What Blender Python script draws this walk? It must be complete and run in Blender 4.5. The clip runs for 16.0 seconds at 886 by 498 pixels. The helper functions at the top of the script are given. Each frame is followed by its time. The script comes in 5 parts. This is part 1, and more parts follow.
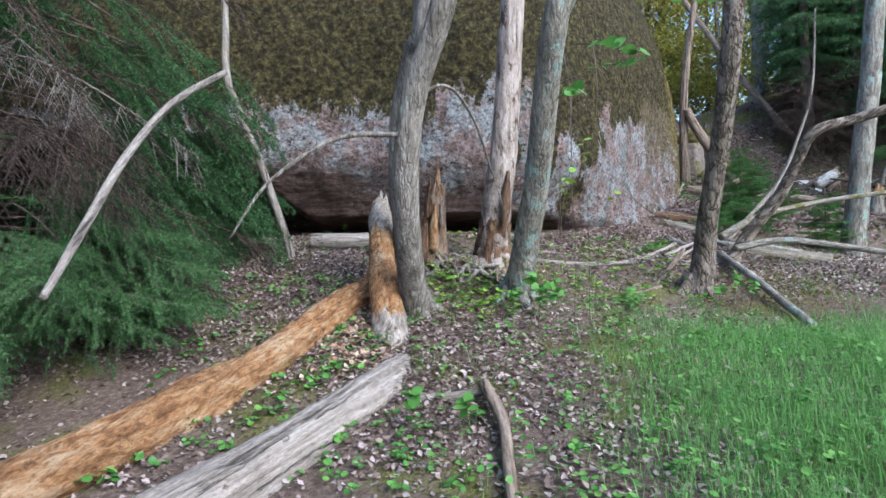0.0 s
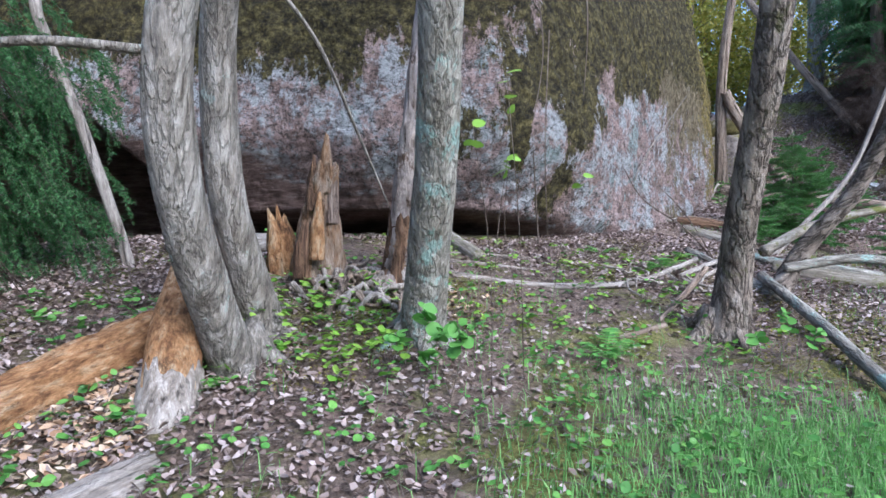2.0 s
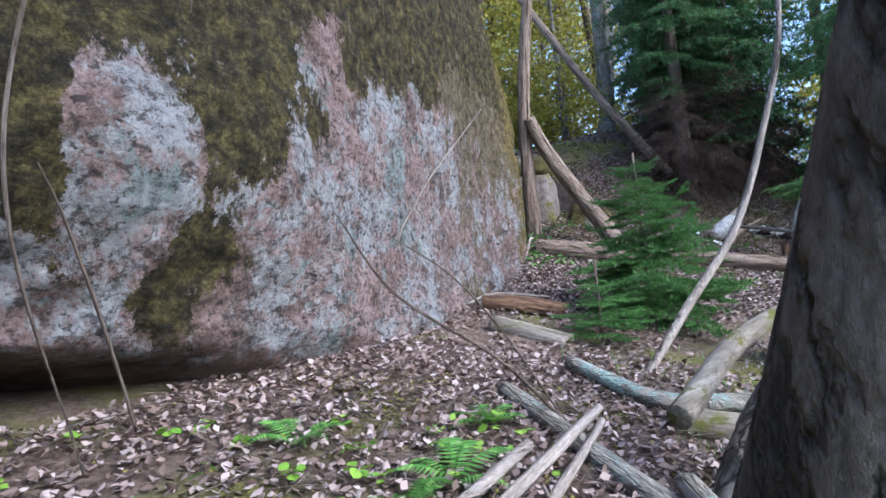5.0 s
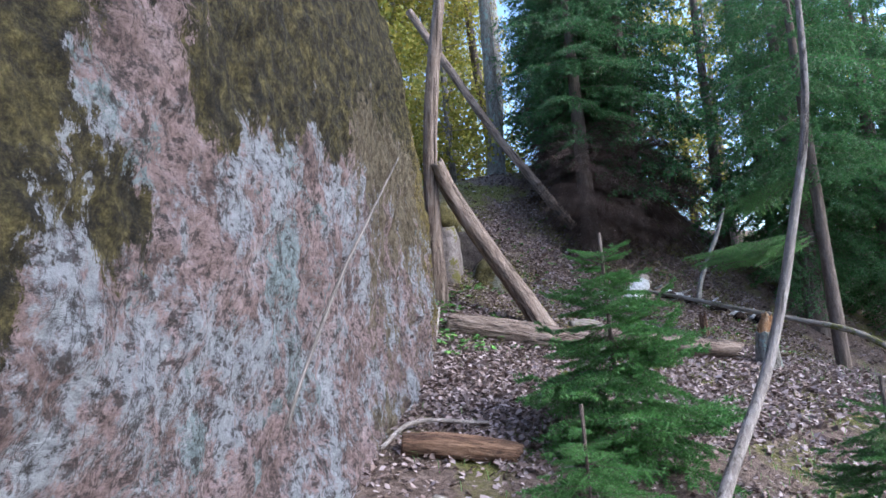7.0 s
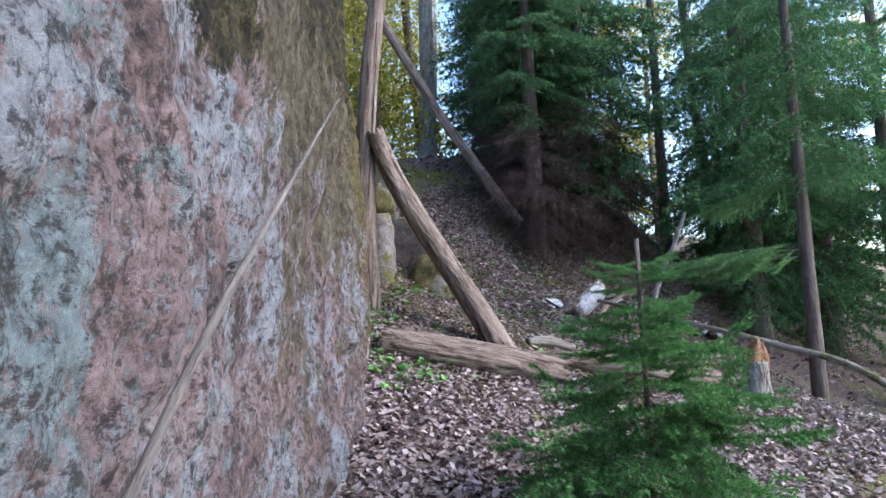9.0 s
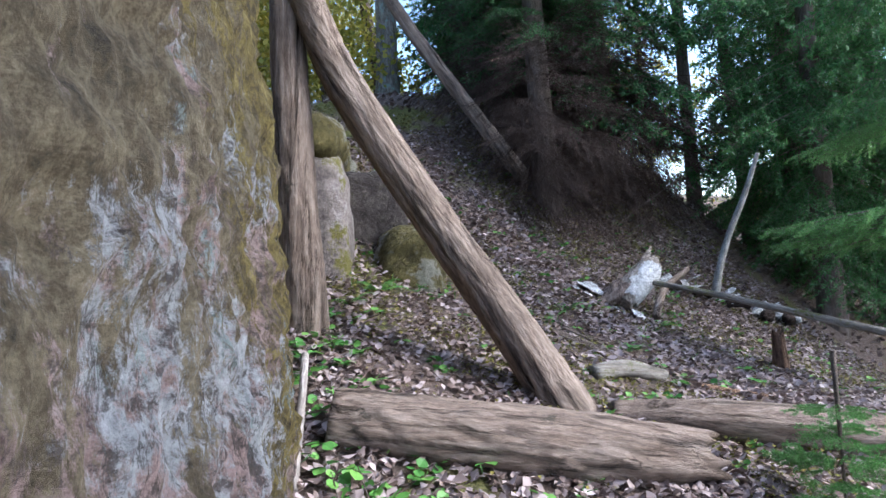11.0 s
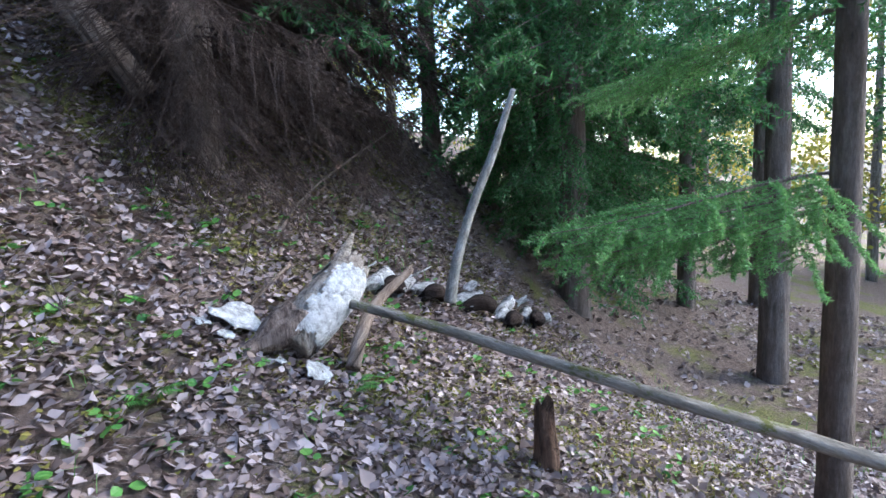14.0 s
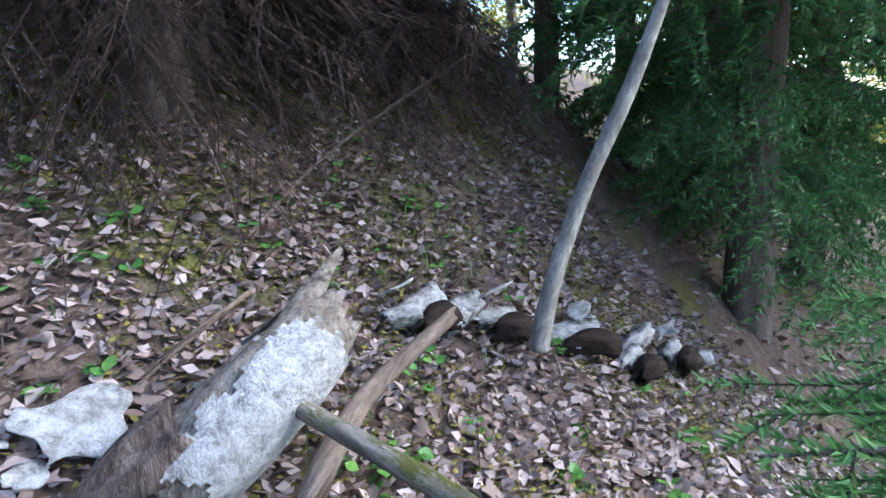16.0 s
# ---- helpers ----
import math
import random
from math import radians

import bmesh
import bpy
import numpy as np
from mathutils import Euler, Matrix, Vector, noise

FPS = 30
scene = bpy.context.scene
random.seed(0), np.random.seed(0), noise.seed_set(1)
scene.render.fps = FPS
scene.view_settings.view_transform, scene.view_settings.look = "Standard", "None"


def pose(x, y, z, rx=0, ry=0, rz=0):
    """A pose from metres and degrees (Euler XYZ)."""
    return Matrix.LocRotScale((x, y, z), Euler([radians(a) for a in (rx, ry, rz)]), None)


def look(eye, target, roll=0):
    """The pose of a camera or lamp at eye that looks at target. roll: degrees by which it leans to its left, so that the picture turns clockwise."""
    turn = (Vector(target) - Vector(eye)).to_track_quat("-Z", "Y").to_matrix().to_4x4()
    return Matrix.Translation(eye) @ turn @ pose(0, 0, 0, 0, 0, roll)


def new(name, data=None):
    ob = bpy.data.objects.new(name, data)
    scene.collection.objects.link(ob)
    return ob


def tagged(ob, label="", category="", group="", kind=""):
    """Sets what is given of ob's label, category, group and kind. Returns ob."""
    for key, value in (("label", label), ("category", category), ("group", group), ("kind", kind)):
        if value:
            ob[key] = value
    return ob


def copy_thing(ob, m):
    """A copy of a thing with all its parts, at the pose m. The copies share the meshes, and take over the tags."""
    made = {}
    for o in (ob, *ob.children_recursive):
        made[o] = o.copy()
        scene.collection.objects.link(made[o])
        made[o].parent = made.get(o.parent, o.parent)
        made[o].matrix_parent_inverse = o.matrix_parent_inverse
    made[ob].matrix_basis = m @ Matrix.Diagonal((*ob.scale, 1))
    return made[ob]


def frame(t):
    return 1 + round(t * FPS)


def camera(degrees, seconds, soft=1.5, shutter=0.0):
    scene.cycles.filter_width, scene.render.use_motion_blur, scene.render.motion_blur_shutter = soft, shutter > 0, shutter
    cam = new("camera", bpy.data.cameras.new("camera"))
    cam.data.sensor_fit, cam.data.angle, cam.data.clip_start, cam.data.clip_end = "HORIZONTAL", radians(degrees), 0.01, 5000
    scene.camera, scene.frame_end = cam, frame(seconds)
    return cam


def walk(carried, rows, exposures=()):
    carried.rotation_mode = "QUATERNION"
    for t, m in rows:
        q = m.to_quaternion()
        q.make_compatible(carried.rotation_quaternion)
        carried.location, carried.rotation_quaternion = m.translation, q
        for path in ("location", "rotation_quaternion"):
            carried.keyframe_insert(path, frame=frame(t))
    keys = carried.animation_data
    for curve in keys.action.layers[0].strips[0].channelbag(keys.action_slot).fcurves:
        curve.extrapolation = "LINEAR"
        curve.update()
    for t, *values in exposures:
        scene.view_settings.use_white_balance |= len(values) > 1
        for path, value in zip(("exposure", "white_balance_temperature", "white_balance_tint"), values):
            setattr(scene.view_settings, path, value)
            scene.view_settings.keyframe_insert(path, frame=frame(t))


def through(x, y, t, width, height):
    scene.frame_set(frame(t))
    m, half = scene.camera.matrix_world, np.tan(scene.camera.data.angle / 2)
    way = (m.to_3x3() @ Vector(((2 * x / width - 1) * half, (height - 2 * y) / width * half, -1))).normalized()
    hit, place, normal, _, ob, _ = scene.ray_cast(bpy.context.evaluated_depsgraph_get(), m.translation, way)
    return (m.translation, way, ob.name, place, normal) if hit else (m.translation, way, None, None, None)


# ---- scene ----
cam = camera(76.0, 16.0)
PATH = [
    (0, (-0.085, -1.39, 1.119), (-0.043, 0.61, 1.144), -2.0),
    (0.5, (-0.17, -0.979, 1.563), (-0.334, 1.014, 1.604), -1.8),
    (1, (0.062, -0.582, 1.452), (-0.231, 1.396, 1.494), -0.9),
    (1.5, (0.634, 0.195, 1.219), (0.426, 2.183, 1.281), -0.4),
    (2, (1.165, 0.946, 1.184), (1.081, 2.943, 1.226), -0.4),
    (2.5, (1.528, 1.772, 1.205), (1.467, 3.77, 1.237), -1.3),
    (3, (1.822, 2.443, 1.363), (1.778, 4.443, 1.405), -2.0),
    (3.5, (2.14, 3.151, 1.452), (2.128, 5.148, 1.553), -1.8),
    (4, (2.377, 3.743, 1.593), (2.452, 5.734, 1.763), -2.3),
    (4.5, (2.514, 4.289, 1.72), (2.77, 6.264, 1.908), -4.5),
    (5, (2.67, 4.837, 1.787), (3.211, 6.752, 1.988), -4.8),
    (5.2, (2.671, 4.959, 1.826), (3.344, 6.834, 2.013), -4.5),
    (7.3, (2.937, 6.706, 2.633), (3.913, 8.434, 2.876), -4.6),
    (7.5, (2.943, 6.838, 2.62), (3.89, 8.582, 2.866), -5.4),
    (8, (3.051, 7.251, 2.595), (3.969, 9.006, 2.866), -6.6),
    (8.5, (3.249, 7.612, 2.657), (4.36, 9.259, 2.886), -2.8),
    (8.7, (3.336, 7.736, 2.754), (4.541, 9.319, 2.962), -1.5),
    (10.8, (4.869, 10.064, 3.08), (6.136, 11.61, 3.159), -3.8),
    (11, (5.019, 10.275, 3.136), (6.361, 11.758, 3.182), -4.4),
    (11.5, (5.399, 10.517, 3.215), (6.884, 11.856, 3.183), -5.3),
    (12, (5.872, 10.717, 3.258), (7.456, 11.935, 3.163), -5.5),
    (12.5, (6.31, 10.874, 3.376), (7.971, 11.977, 3.216), -6.3),
    (13, (6.863, 11.083, 3.412), (8.611, 12.033, 3.204), -5.5),
    (13.5, (7.304, 11.2, 3.454), (9.112, 12.02, 3.209), -4.2),
    (14, (7.697, 11.335, 3.452), (9.513, 12.136, 3.201), -2.8),
    (14.5, (8.182, 11.473, 3.459), (9.981, 12.292, 3.153), -1.0),
    (15, (8.61, 11.607, 3.475), (10.36, 12.506, 3.114), -0.6),
    (15.5, (9.03, 11.754, 3.49), (10.702, 12.781, 3.102), -1.7),
    (16, (9.457, 11.898, 3.515), (11.012, 13.079, 3.081), -3.0),
]
walk(cam, [(t, look(eye, target, roll)) for t, eye, target, roll in PATH], [(0, 1.65, 5500, 3), (2, 1.8, 5300, 6), (5, 1.85, 5400, 8), (8, 1.9, 5400, 10), (11, 2.15, 5500, 7), (13.5, 2.5, 5400, 6), (16, 2.65, 5400, 6)])

# ---- light ----
world = bpy.data.worlds.new("world")
scene.world = world
world.use_nodes = True
wn = world.node_tree
sky = wn.nodes.new("ShaderNodeTexSky")
sky.sky_type, sky.sun_disc = "NISHITA", False
sky.dust_density = 2.5
sky.sun_elevation, sky.sun_rotation = radians(38), radians(140)
wn.links.new(sky.outputs[0], wn.nodes["Background"].inputs[0])
wn.nodes["Background"].inputs[1].default_value = 0.15
sun = new("sun", bpy.data.lights.new("sun", "SUN"))
sun.data.energy, sun.data.angle, sun.data.color = 1.5, radians(30), (1.0, 0.96, 0.90)
sun.matrix_world = look((0, 0, 0), (-math.sin(radians(140)) * math.cos(radians(38)), -math.cos(radians(140)) * math.cos(radians(38)), -math.sin(radians(38))))

# ---- materials ----
def nodes_of(name):
    m = bpy.data.materials.new(name)
    m.use_nodes = True
    t = m.node_tree
    return m, t, t.nodes["Principled BSDF"]


def link(t, a, b):
    t.links.new(a, b)


def coords(t, stretch=(1, 1, 1), space="Object"):
    c = t.nodes.new("ShaderNodeTexCoord")
    m = t.nodes.new("ShaderNodeMapping")
    m.inputs["Scale"].default_value = stretch
    link(t, c.outputs[space], m.inputs[0])
    return m.outputs[0]


def noise_tex(t, vec, scale, detail=4, rough=0.6, warp=0.0):
    n = t.nodes.new("ShaderNodeTexNoise")
    n.inputs["Scale"].default_value, n.inputs["Detail"].default_value = scale, detail
    n.inputs["Roughness"].default_value, n.inputs["Distortion"].default_value = rough, warp
    link(t, vec, n.inputs["Vector"])
    return n.outputs["Fac"]


def ramp(t, fac, stops, smooth=False):
    r = t.nodes.new("ShaderNodeValToRGB")
    e = r.color_ramp.elements
    while len(e) < len(stops):
        e.new(0.5)
    for el, (p, c) in zip(e, stops):
        el.position, el.color = p, (*c, 1) if len(c) == 3 else c
    if smooth:
        r.color_ramp.interpolation = "EASE"
    link(t, fac, r.inputs[0])
    return r.outputs[0]


def grey(a, b):
    return [(a, (0, 0, 0)), (b, (1, 1, 1))]


def mix(t, fac, a, b, kind="MIX"):
    m = t.nodes.new("ShaderNodeMix")
    m.data_type, m.blend_type = "RGBA", kind
    for sock, v in ((m.inputs[0], fac), (m.inputs[6], a), (m.inputs[7], b)):
        if isinstance(v, (int, float)):
            sock.default_value = v
        elif isinstance(v, tuple):
            sock.default_value = (*v, 1)
        else:
            link(t, v, sock)
    return m.outputs[2]


def maths(t, op, a, b=0.0):
    m = t.nodes.new("ShaderNodeMath")
    m.operation = op
    for sock, v in ((m.inputs[0], a), (m.inputs[1], b)):
        if isinstance(v, (int, float)):
            sock.default_value = v
        else:
            link(t, v, sock)
    return m.outputs[0]


def bump(t, bs, height, strength, dist=0.02):
    b = t.nodes.new("ShaderNodeBump")
    b.inputs["Strength"].default_value, b.inputs["Distance"].default_value = strength, dist
    link(t, height, b.inputs["Height"])
    link(t, b.outputs[0], bs.inputs["Normal"])


def bark(name, dark, mid, pale, lichen=None, lichen_at=0.56, grain=(14, 14, 2.2), strength=0.9, plates=0.0, depth=0.45, split=0.0):
    """Bark that runs along the object's z, with furrows between plates, and blotches of lichen."""
    m, t, bs = nodes_of(name)
    v = coords(t, grain)
    f = noise_tex(t, v, 1.0, 8, 0.72, 0.3)
    col = ramp(t, f, [(0.3, dark), (0.48, mid), (0.66, pale)])
    big = noise_tex(t, coords(t), 3.0, 4)
    col = mix(t, ramp(t, big, grey(0.35, 0.75)), col, mix(t, 0.5, col, pale))
    fine = noise_tex(t, coords(t, (60, 60, 22)), 1.0, 6, 0.75)
    col = mix(t, 0.5, col, mix(t, 1.0, col, ramp(t, fine, [(0.3, (0.35, 0.33, 0.31)), (0.7, (1.5, 1.5, 1.5))]), "MULTIPLY"))
    height = maths(t, "ADD", f, maths(t, "MULTIPLY", fine, 0.5))
    if plates:
        e = noise_tex(t, coords(t, (grain[0] * plates, grain[1] * plates, grain[2] * plates)), 0.55, 4, 0.55, 0.25)
        k = ramp(t, maths(t, "ABSOLUTE", maths(t, "SUBTRACT", e, 0.5)), grey(0.0, 0.07))
        col = mix(t, maths(t, "ADD", maths(t, "MULTIPLY", k, depth), 1 - depth), tuple(0.7 * x for x in dark), col)
        height = maths(t, "ADD", height, maths(t, "MULTIPLY", k, depth))
    if split:
        s = noise_tex(t, coords(t, (16, 16, 0.7)), 1.0, 8, 0.7, 0.2)
        k = ramp(t, s, grey(0.34, 0.34 + split))
        col = mix(t, k, tuple(0.5 * x for x in dark), col)
        height = maths(t, "ADD", height, k)
    if lichen:
        l = noise_tex(t, coords(t, (1, 1, 0.6)), 6.0, 7, 0.75)
        col = mix(t, ramp(t, l, grey(lichen_at, lichen_at + 0.07)), col, mix(t, fine, tuple(0.55 * x for x in lichen), lichen))
    link(t, col, bs.inputs["Base Color"])
    bs.inputs["Roughness"].default_value = 0.9
    bs.inputs["Specular IOR Level"].default_value = 0.2
    bump(t, bs, height, strength, 0.03)
    return m


def leaf(name, cols, rough=0.55, through=0.25, by="island"):
    """Leaf colours drawn by chance from leaf to leaf; some of the light comes through."""
    m, t, bs = nodes_of(name)
    g = t.nodes.new("ShaderNodeNewGeometry")
    n = len(cols)
    col = ramp(t, g.outputs["Random Per Island"], [(i / max(1, n - 1), c) for i, c in enumerate(cols)])
    col = mix(t, 0.35, col, mix(t, noise_tex(t, coords(t), 30, 3), col, tuple(x * 0.45 for x in cols[0])))
    link(t, col, bs.inputs["Base Color"])
    bs.inputs["Roughness"].default_value = rough
    bs.inputs["Specular IOR Level"].default_value = 0.3
    tr = t.nodes.new("ShaderNodeBsdfTranslucent")
    link(t, col, tr.inputs[0])
    ms = t.nodes.new("ShaderNodeMixShader")
    ms.inputs[0].default_value = through
    link(t, bs.outputs[0], ms.inputs[1])
    link(t, tr.outputs[0], ms.inputs[2])
    link(t, ms.outputs[0], t.nodes["Material Output"].inputs[0])
    return m


def attribute(t, name):
    n = t.nodes.new("ShaderNodeAttribute")
    n.attribute_name = name
    return n.outputs["Fac"]


def rock_material():
    m, t, bs = nodes_of("lichened_granite")
    pos = coords(t)
    sep = t.nodes.new("ShaderNodeSeparateXYZ")
    link(t, pos, sep.inputs[0])
    x, z = sep.outputs[0], sep.outputs[2]
    # pink granite, coarse and fine grain
    a = noise_tex(t, coords(t, (1, 1, 1.1)), 3.0, 13, 0.8, 0.0)
    rock = ramp(t, a, [(0.34, (0.06, 0.046, 0.043)), (0.43, (0.21, 0.145, 0.13)), (0.53, (0.38, 0.275, 0.26)), (0.66, (0.49, 0.40, 0.40))])
    grain = noise_tex(t, pos, 26, 9, 0.85)
    flake = noise_tex(t, coords(t, (1, 1, 1.2)), 9.0, 12, 0.8, 0.0)
    rock = mix(t, 1.0, rock, ramp(t, grain, [(0.36, (0.18, 0.16, 0.16)), (0.47, (0.85, 0.84, 0.84)), (0.66, (1.45, 1.42, 1.45))]), "MULTIPLY")
    # pale blue-white crust lichen in ragged, drawn-out patches
    p = noise_tex(t, coords(t, (1.0, 1.0, 0.85)), 2.2, 14, 0.8, 0.0)
    pale = ramp(t, noise_tex(t, pos, 18, 10, 0.85), [(0.35, (0.15, 0.15, 0.155)), (0.46, (0.36, 0.365, 0.39)), (0.64, (0.56, 0.565, 0.61))])
    col = mix(t, ramp(t, p, grey(0.49, 0.54)), rock, pale)
    # scaly blue-green lichen
    q = noise_tex(t, coords(t, (1, 1, 0.7)), 1.5, 13, 0.8, 0.2)
    scale = ramp(t, noise_tex(t, pos, 14, 9, 0.8), [(0.36, (0.05, 0.055, 0.05)), (0.47, (0.22, 0.26, 0.26)), (0.62, (0.38, 0.44, 0.46))])
    col = mix(t, ramp(t, q, grey(0.575, 0.60)), col, scale)
    # dark pits, flake edges and seams
    seam = noise_tex(t, coords(t, (1, 1, 1.8)), 5.0, 12, 0.8, 0.2)
    col = mix(t, ramp(t, seam, [(0.37, (1, 1, 1)), (0.44, (0, 0, 0))]), col, (0.045, 0.034, 0.03))
    col = mix(t, ramp(t, flake, [(0.36, (0.9, 0.9, 0.9)), (0.43, (0, 0, 0))]), col, (0.06, 0.047, 0.042))
    pit = noise_tex(t, coords(t, (1, 1, 1.3)), 17, 7, 0.72, 0.0)
    col = mix(t, ramp(t, pit, [(0.40, (0.85, 0.85, 0.85)), (0.47, (0, 0, 0))]), col, (0.055, 0.045, 0.042))
    vein = ramp(t, maths(t, "ABSOLUTE", maths(t, "SUBTRACT", noise_tex(t, coords(t, (1, 1, 0.5)), 2.2, 9, 0.7, 0.3), 0.5)), [(0.0, (0.8, 0.8, 0.8)), (0.012, (0, 0, 0))])
    col = mix(t, vein, col, (0.05, 0.042, 0.036))
    # brown streaks running down towards the far end
    streak = noise_tex(t, coords(t, (1.6, 1.6, 0.8)), 2.4, 13, 0.82, 0.0)
    sk = maths(t, "ADD", streak, attribute(t, "streak"))
    brown = ramp(t, noise_tex(t, coords(t, (1, 1, 0.8)), 13, 10, 0.85), [(0.34, (0.02, 0.015, 0.009)), (0.47, (0.11, 0.085, 0.052)), (0.58, (0.23, 0.185, 0.12)), (0.7, (0.40, 0.35, 0.28))])
    col = mix(t, ramp(t, sk, grey(0.52, 0.57)), col, brown)
    # dark moss in ragged tongues
    tongue = noise_tex(t, coords(t, (1.5, 1.5, 0.7)), 1.6, 14, 0.8, 0.1)
    tuft = noise_tex(t, coords(t, (1, 1, 0.9)), 12, 9, 0.8, 0.0)
    k = maths(t, "ADD", maths(t, "ADD", tongue, attribute(t, "moss")), maths(t, "MULTIPLY", maths(t, "SUBTRACT", tuft, 0.5), 0.30))
    moss = ramp(t, noise_tex(t, pos, 11, 11, 0.85), [(0.36, (0.006, 0.0045, 0.003)), (0.46, (0.026, 0.020, 0.010)), (0.54, (0.085, 0.068, 0.024)), (0.64, (0.23, 0.19, 0.075))])
    col = mix(t, ramp(t, k, grey(0.50, 0.525)), col, moss)
    # yellow moss on the far end
    e = maths(t, "ADD", attribute(t, "yellow"), noise_tex(t, coords(t, (1, 1, 0.6)), 3.2, 13, 0.84, 0.1))
    ym = ramp(t, noise_tex(t, coords(t, (1, 1, 0.7)), 11, 11, 0.85, 0.2), [(0.35, (0.012, 0.009, 0.005)), (0.44, (0.075, 0.056, 0.022)), (0.54, (0.21, 0.16, 0.05)), (0.66, (0.37, 0.30, 0.12))])
    e = maths(t, "ADD", e, maths(t, "MULTIPLY", maths(t, "SUBTRACT", tuft, 0.5), 0.35))
    col = mix(t, ramp(t, e, grey(0.50, 0.54)), col, ym)
    # bare rock in the hollow under the edge, darker and red-brown, further up towards the left
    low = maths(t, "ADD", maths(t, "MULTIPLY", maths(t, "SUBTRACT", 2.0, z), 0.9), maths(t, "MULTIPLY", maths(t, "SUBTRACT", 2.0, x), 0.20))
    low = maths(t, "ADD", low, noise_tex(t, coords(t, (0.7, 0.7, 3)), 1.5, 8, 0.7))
    hollow_rock = ramp(t, noise_tex(t, coords(t, (1, 1, 6)), 2.5, 9, 0.75), [(0.3, (0.025, 0.016, 0.014)), (0.5, (0.12, 0.075, 0.065)), (0.7, (0.27, 0.20, 0.18))])
    col = mix(t, ramp(t, low, grey(0.72, 0.92)), col, hollow_rock)
    link(t, col, bs.inputs["Base Color"])
    bs.inputs["Roughness"].default_value = 0.92
    bs.inputs["Specular IOR Level"].default_value = 0.25
    h = maths(t, "ADD", maths(t, "ADD", flake, tuft), maths(t, "ADD", maths(t, "MULTIPLY", grain, 0.45), maths(t, "MULTIPLY", pit, 0.5)))
    h = maths(t, "ADD", h, maths(t, "MULTIPLY", noise_tex(t, coords(t, (1, 1, 0.8)), 4, 6, 0.7), 1.2))
    bump(t, bs, h, 1.0, 0.10)
    return m


def soil_material():
    m, t, bs = nodes_of("leaf_mould")
    pos = coords(t)
    f = noise_tex(t, pos, 22, 8, 0.75)
    soil = ramp(t, f, [(0.3, (0.05, 0.034, 0.027)), (0.5, (0.14, 0.10, 0.082)), (0.7, (0.27, 0.205, 0.175))])
    g = ramp(t, noise_tex(t, pos, 40, 6, 0.75), [(0.3, (0.035, 0.038, 0.012)), (0.5, (0.13, 0.125, 0.04)), (0.7, (0.25, 0.22, 0.085))])
    mask = noise_tex(t, pos, 0.9, 6, 0.65)
    col = mix(t, ramp(t, mask, grey(0.5, 0.6)), soil, g)
    link(t, col, bs.inputs["Base Color"])
    bs.inputs["Roughness"].default_value = 0.95
    bs.inputs["Specular IOR Level"].default_value = 0.15
    bump(t, bs, f, 1.0, 0.05)
    return m


def stone(name, cols, patch):
    m, t, bs = nodes_of(name)
    pos = coords(t)
    f = noise_tex(t, pos, 5, 10, 0.75)
    col = ramp(t, f, [(0.32 + 0.18 * i, x) for i, x in enumerate(cols)])
    g = noise_tex(t, pos, 34, 7, 0.78)
    col = mix(t, 0.7, col, mix(t, 1.0, col, ramp(t, g, [(0.3, (0.35, 0.35, 0.35)), (0.7, (1.5, 1.5, 1.5))]), "MULTIPLY"))
    col = mix(t, ramp(t, noise_tex(t, pos, 2.6, 10, 0.75), grey(0.52, 0.57)), col, patch)
    link(t, col, bs.inputs["Base Color"])
    bs.inputs["Roughness"].default_value = 0.95
    bs.inputs["Specular IOR Level"].default_value = 0.2
    bump(t, bs, maths(t, "ADD", f, maths(t, "MULTIPLY", g, 0.5)), 1.0, 0.06)
    return m


def rotten(name, cols, grain=(9, 9, 1.2)):
    """Bare, crumbling wood with long fibres."""
    m, t, bs = nodes_of(name)
    f = noise_tex(t, coords(t, grain), 2.0, 7, 0.7, 0.5)
    b = noise_tex(t, coords(t, (1, 1, 0.5)), 3.0, 4)
    col = ramp(t, maths(t, "ADD", maths(t, "MULTIPLY", f, 0.65), maths(t, "MULTIPLY", b, 0.35)), [(0.3 + 0.4 * i / (len(cols) - 1), c) for i, c in enumerate(cols)])
    fibre = noise_tex(t, coords(t, tuple(4.5 * g for g in grain)), 1.0, 8, 0.78, 0.3)
    col = mix(t, 0.75, col, mix(t, 1.0, col, ramp(t, fibre, [(0.35, (0.22, 0.20, 0.19)), (0.5, (0.95, 0.95, 0.95)), (0.66, (1.4, 1.4, 1.4))]), "MULTIPLY"))
    blot = noise_tex(t, coords(t, (1, 1, 0.6)), 4.5, 10, 0.8, 0.3)
    col = mix(t, ramp(t, blot, [(0.36, (0.9, 0.9, 0.9)), (0.45, (0, 0, 0))]), col, tuple(0.9 * c for c in cols[0]))
    link(t, col, bs.inputs["Base Color"])
    bs.inputs["Roughness"].default_value = 0.9
    bs.inputs["Specular IOR Level"].default_value = 0.2
    bump(t, bs, maths(t, "ADD", f, maths(t, "ADD", maths(t, "MULTIPLY", fibre, 0.5), blot)), 1.0, 0.05)
    return m


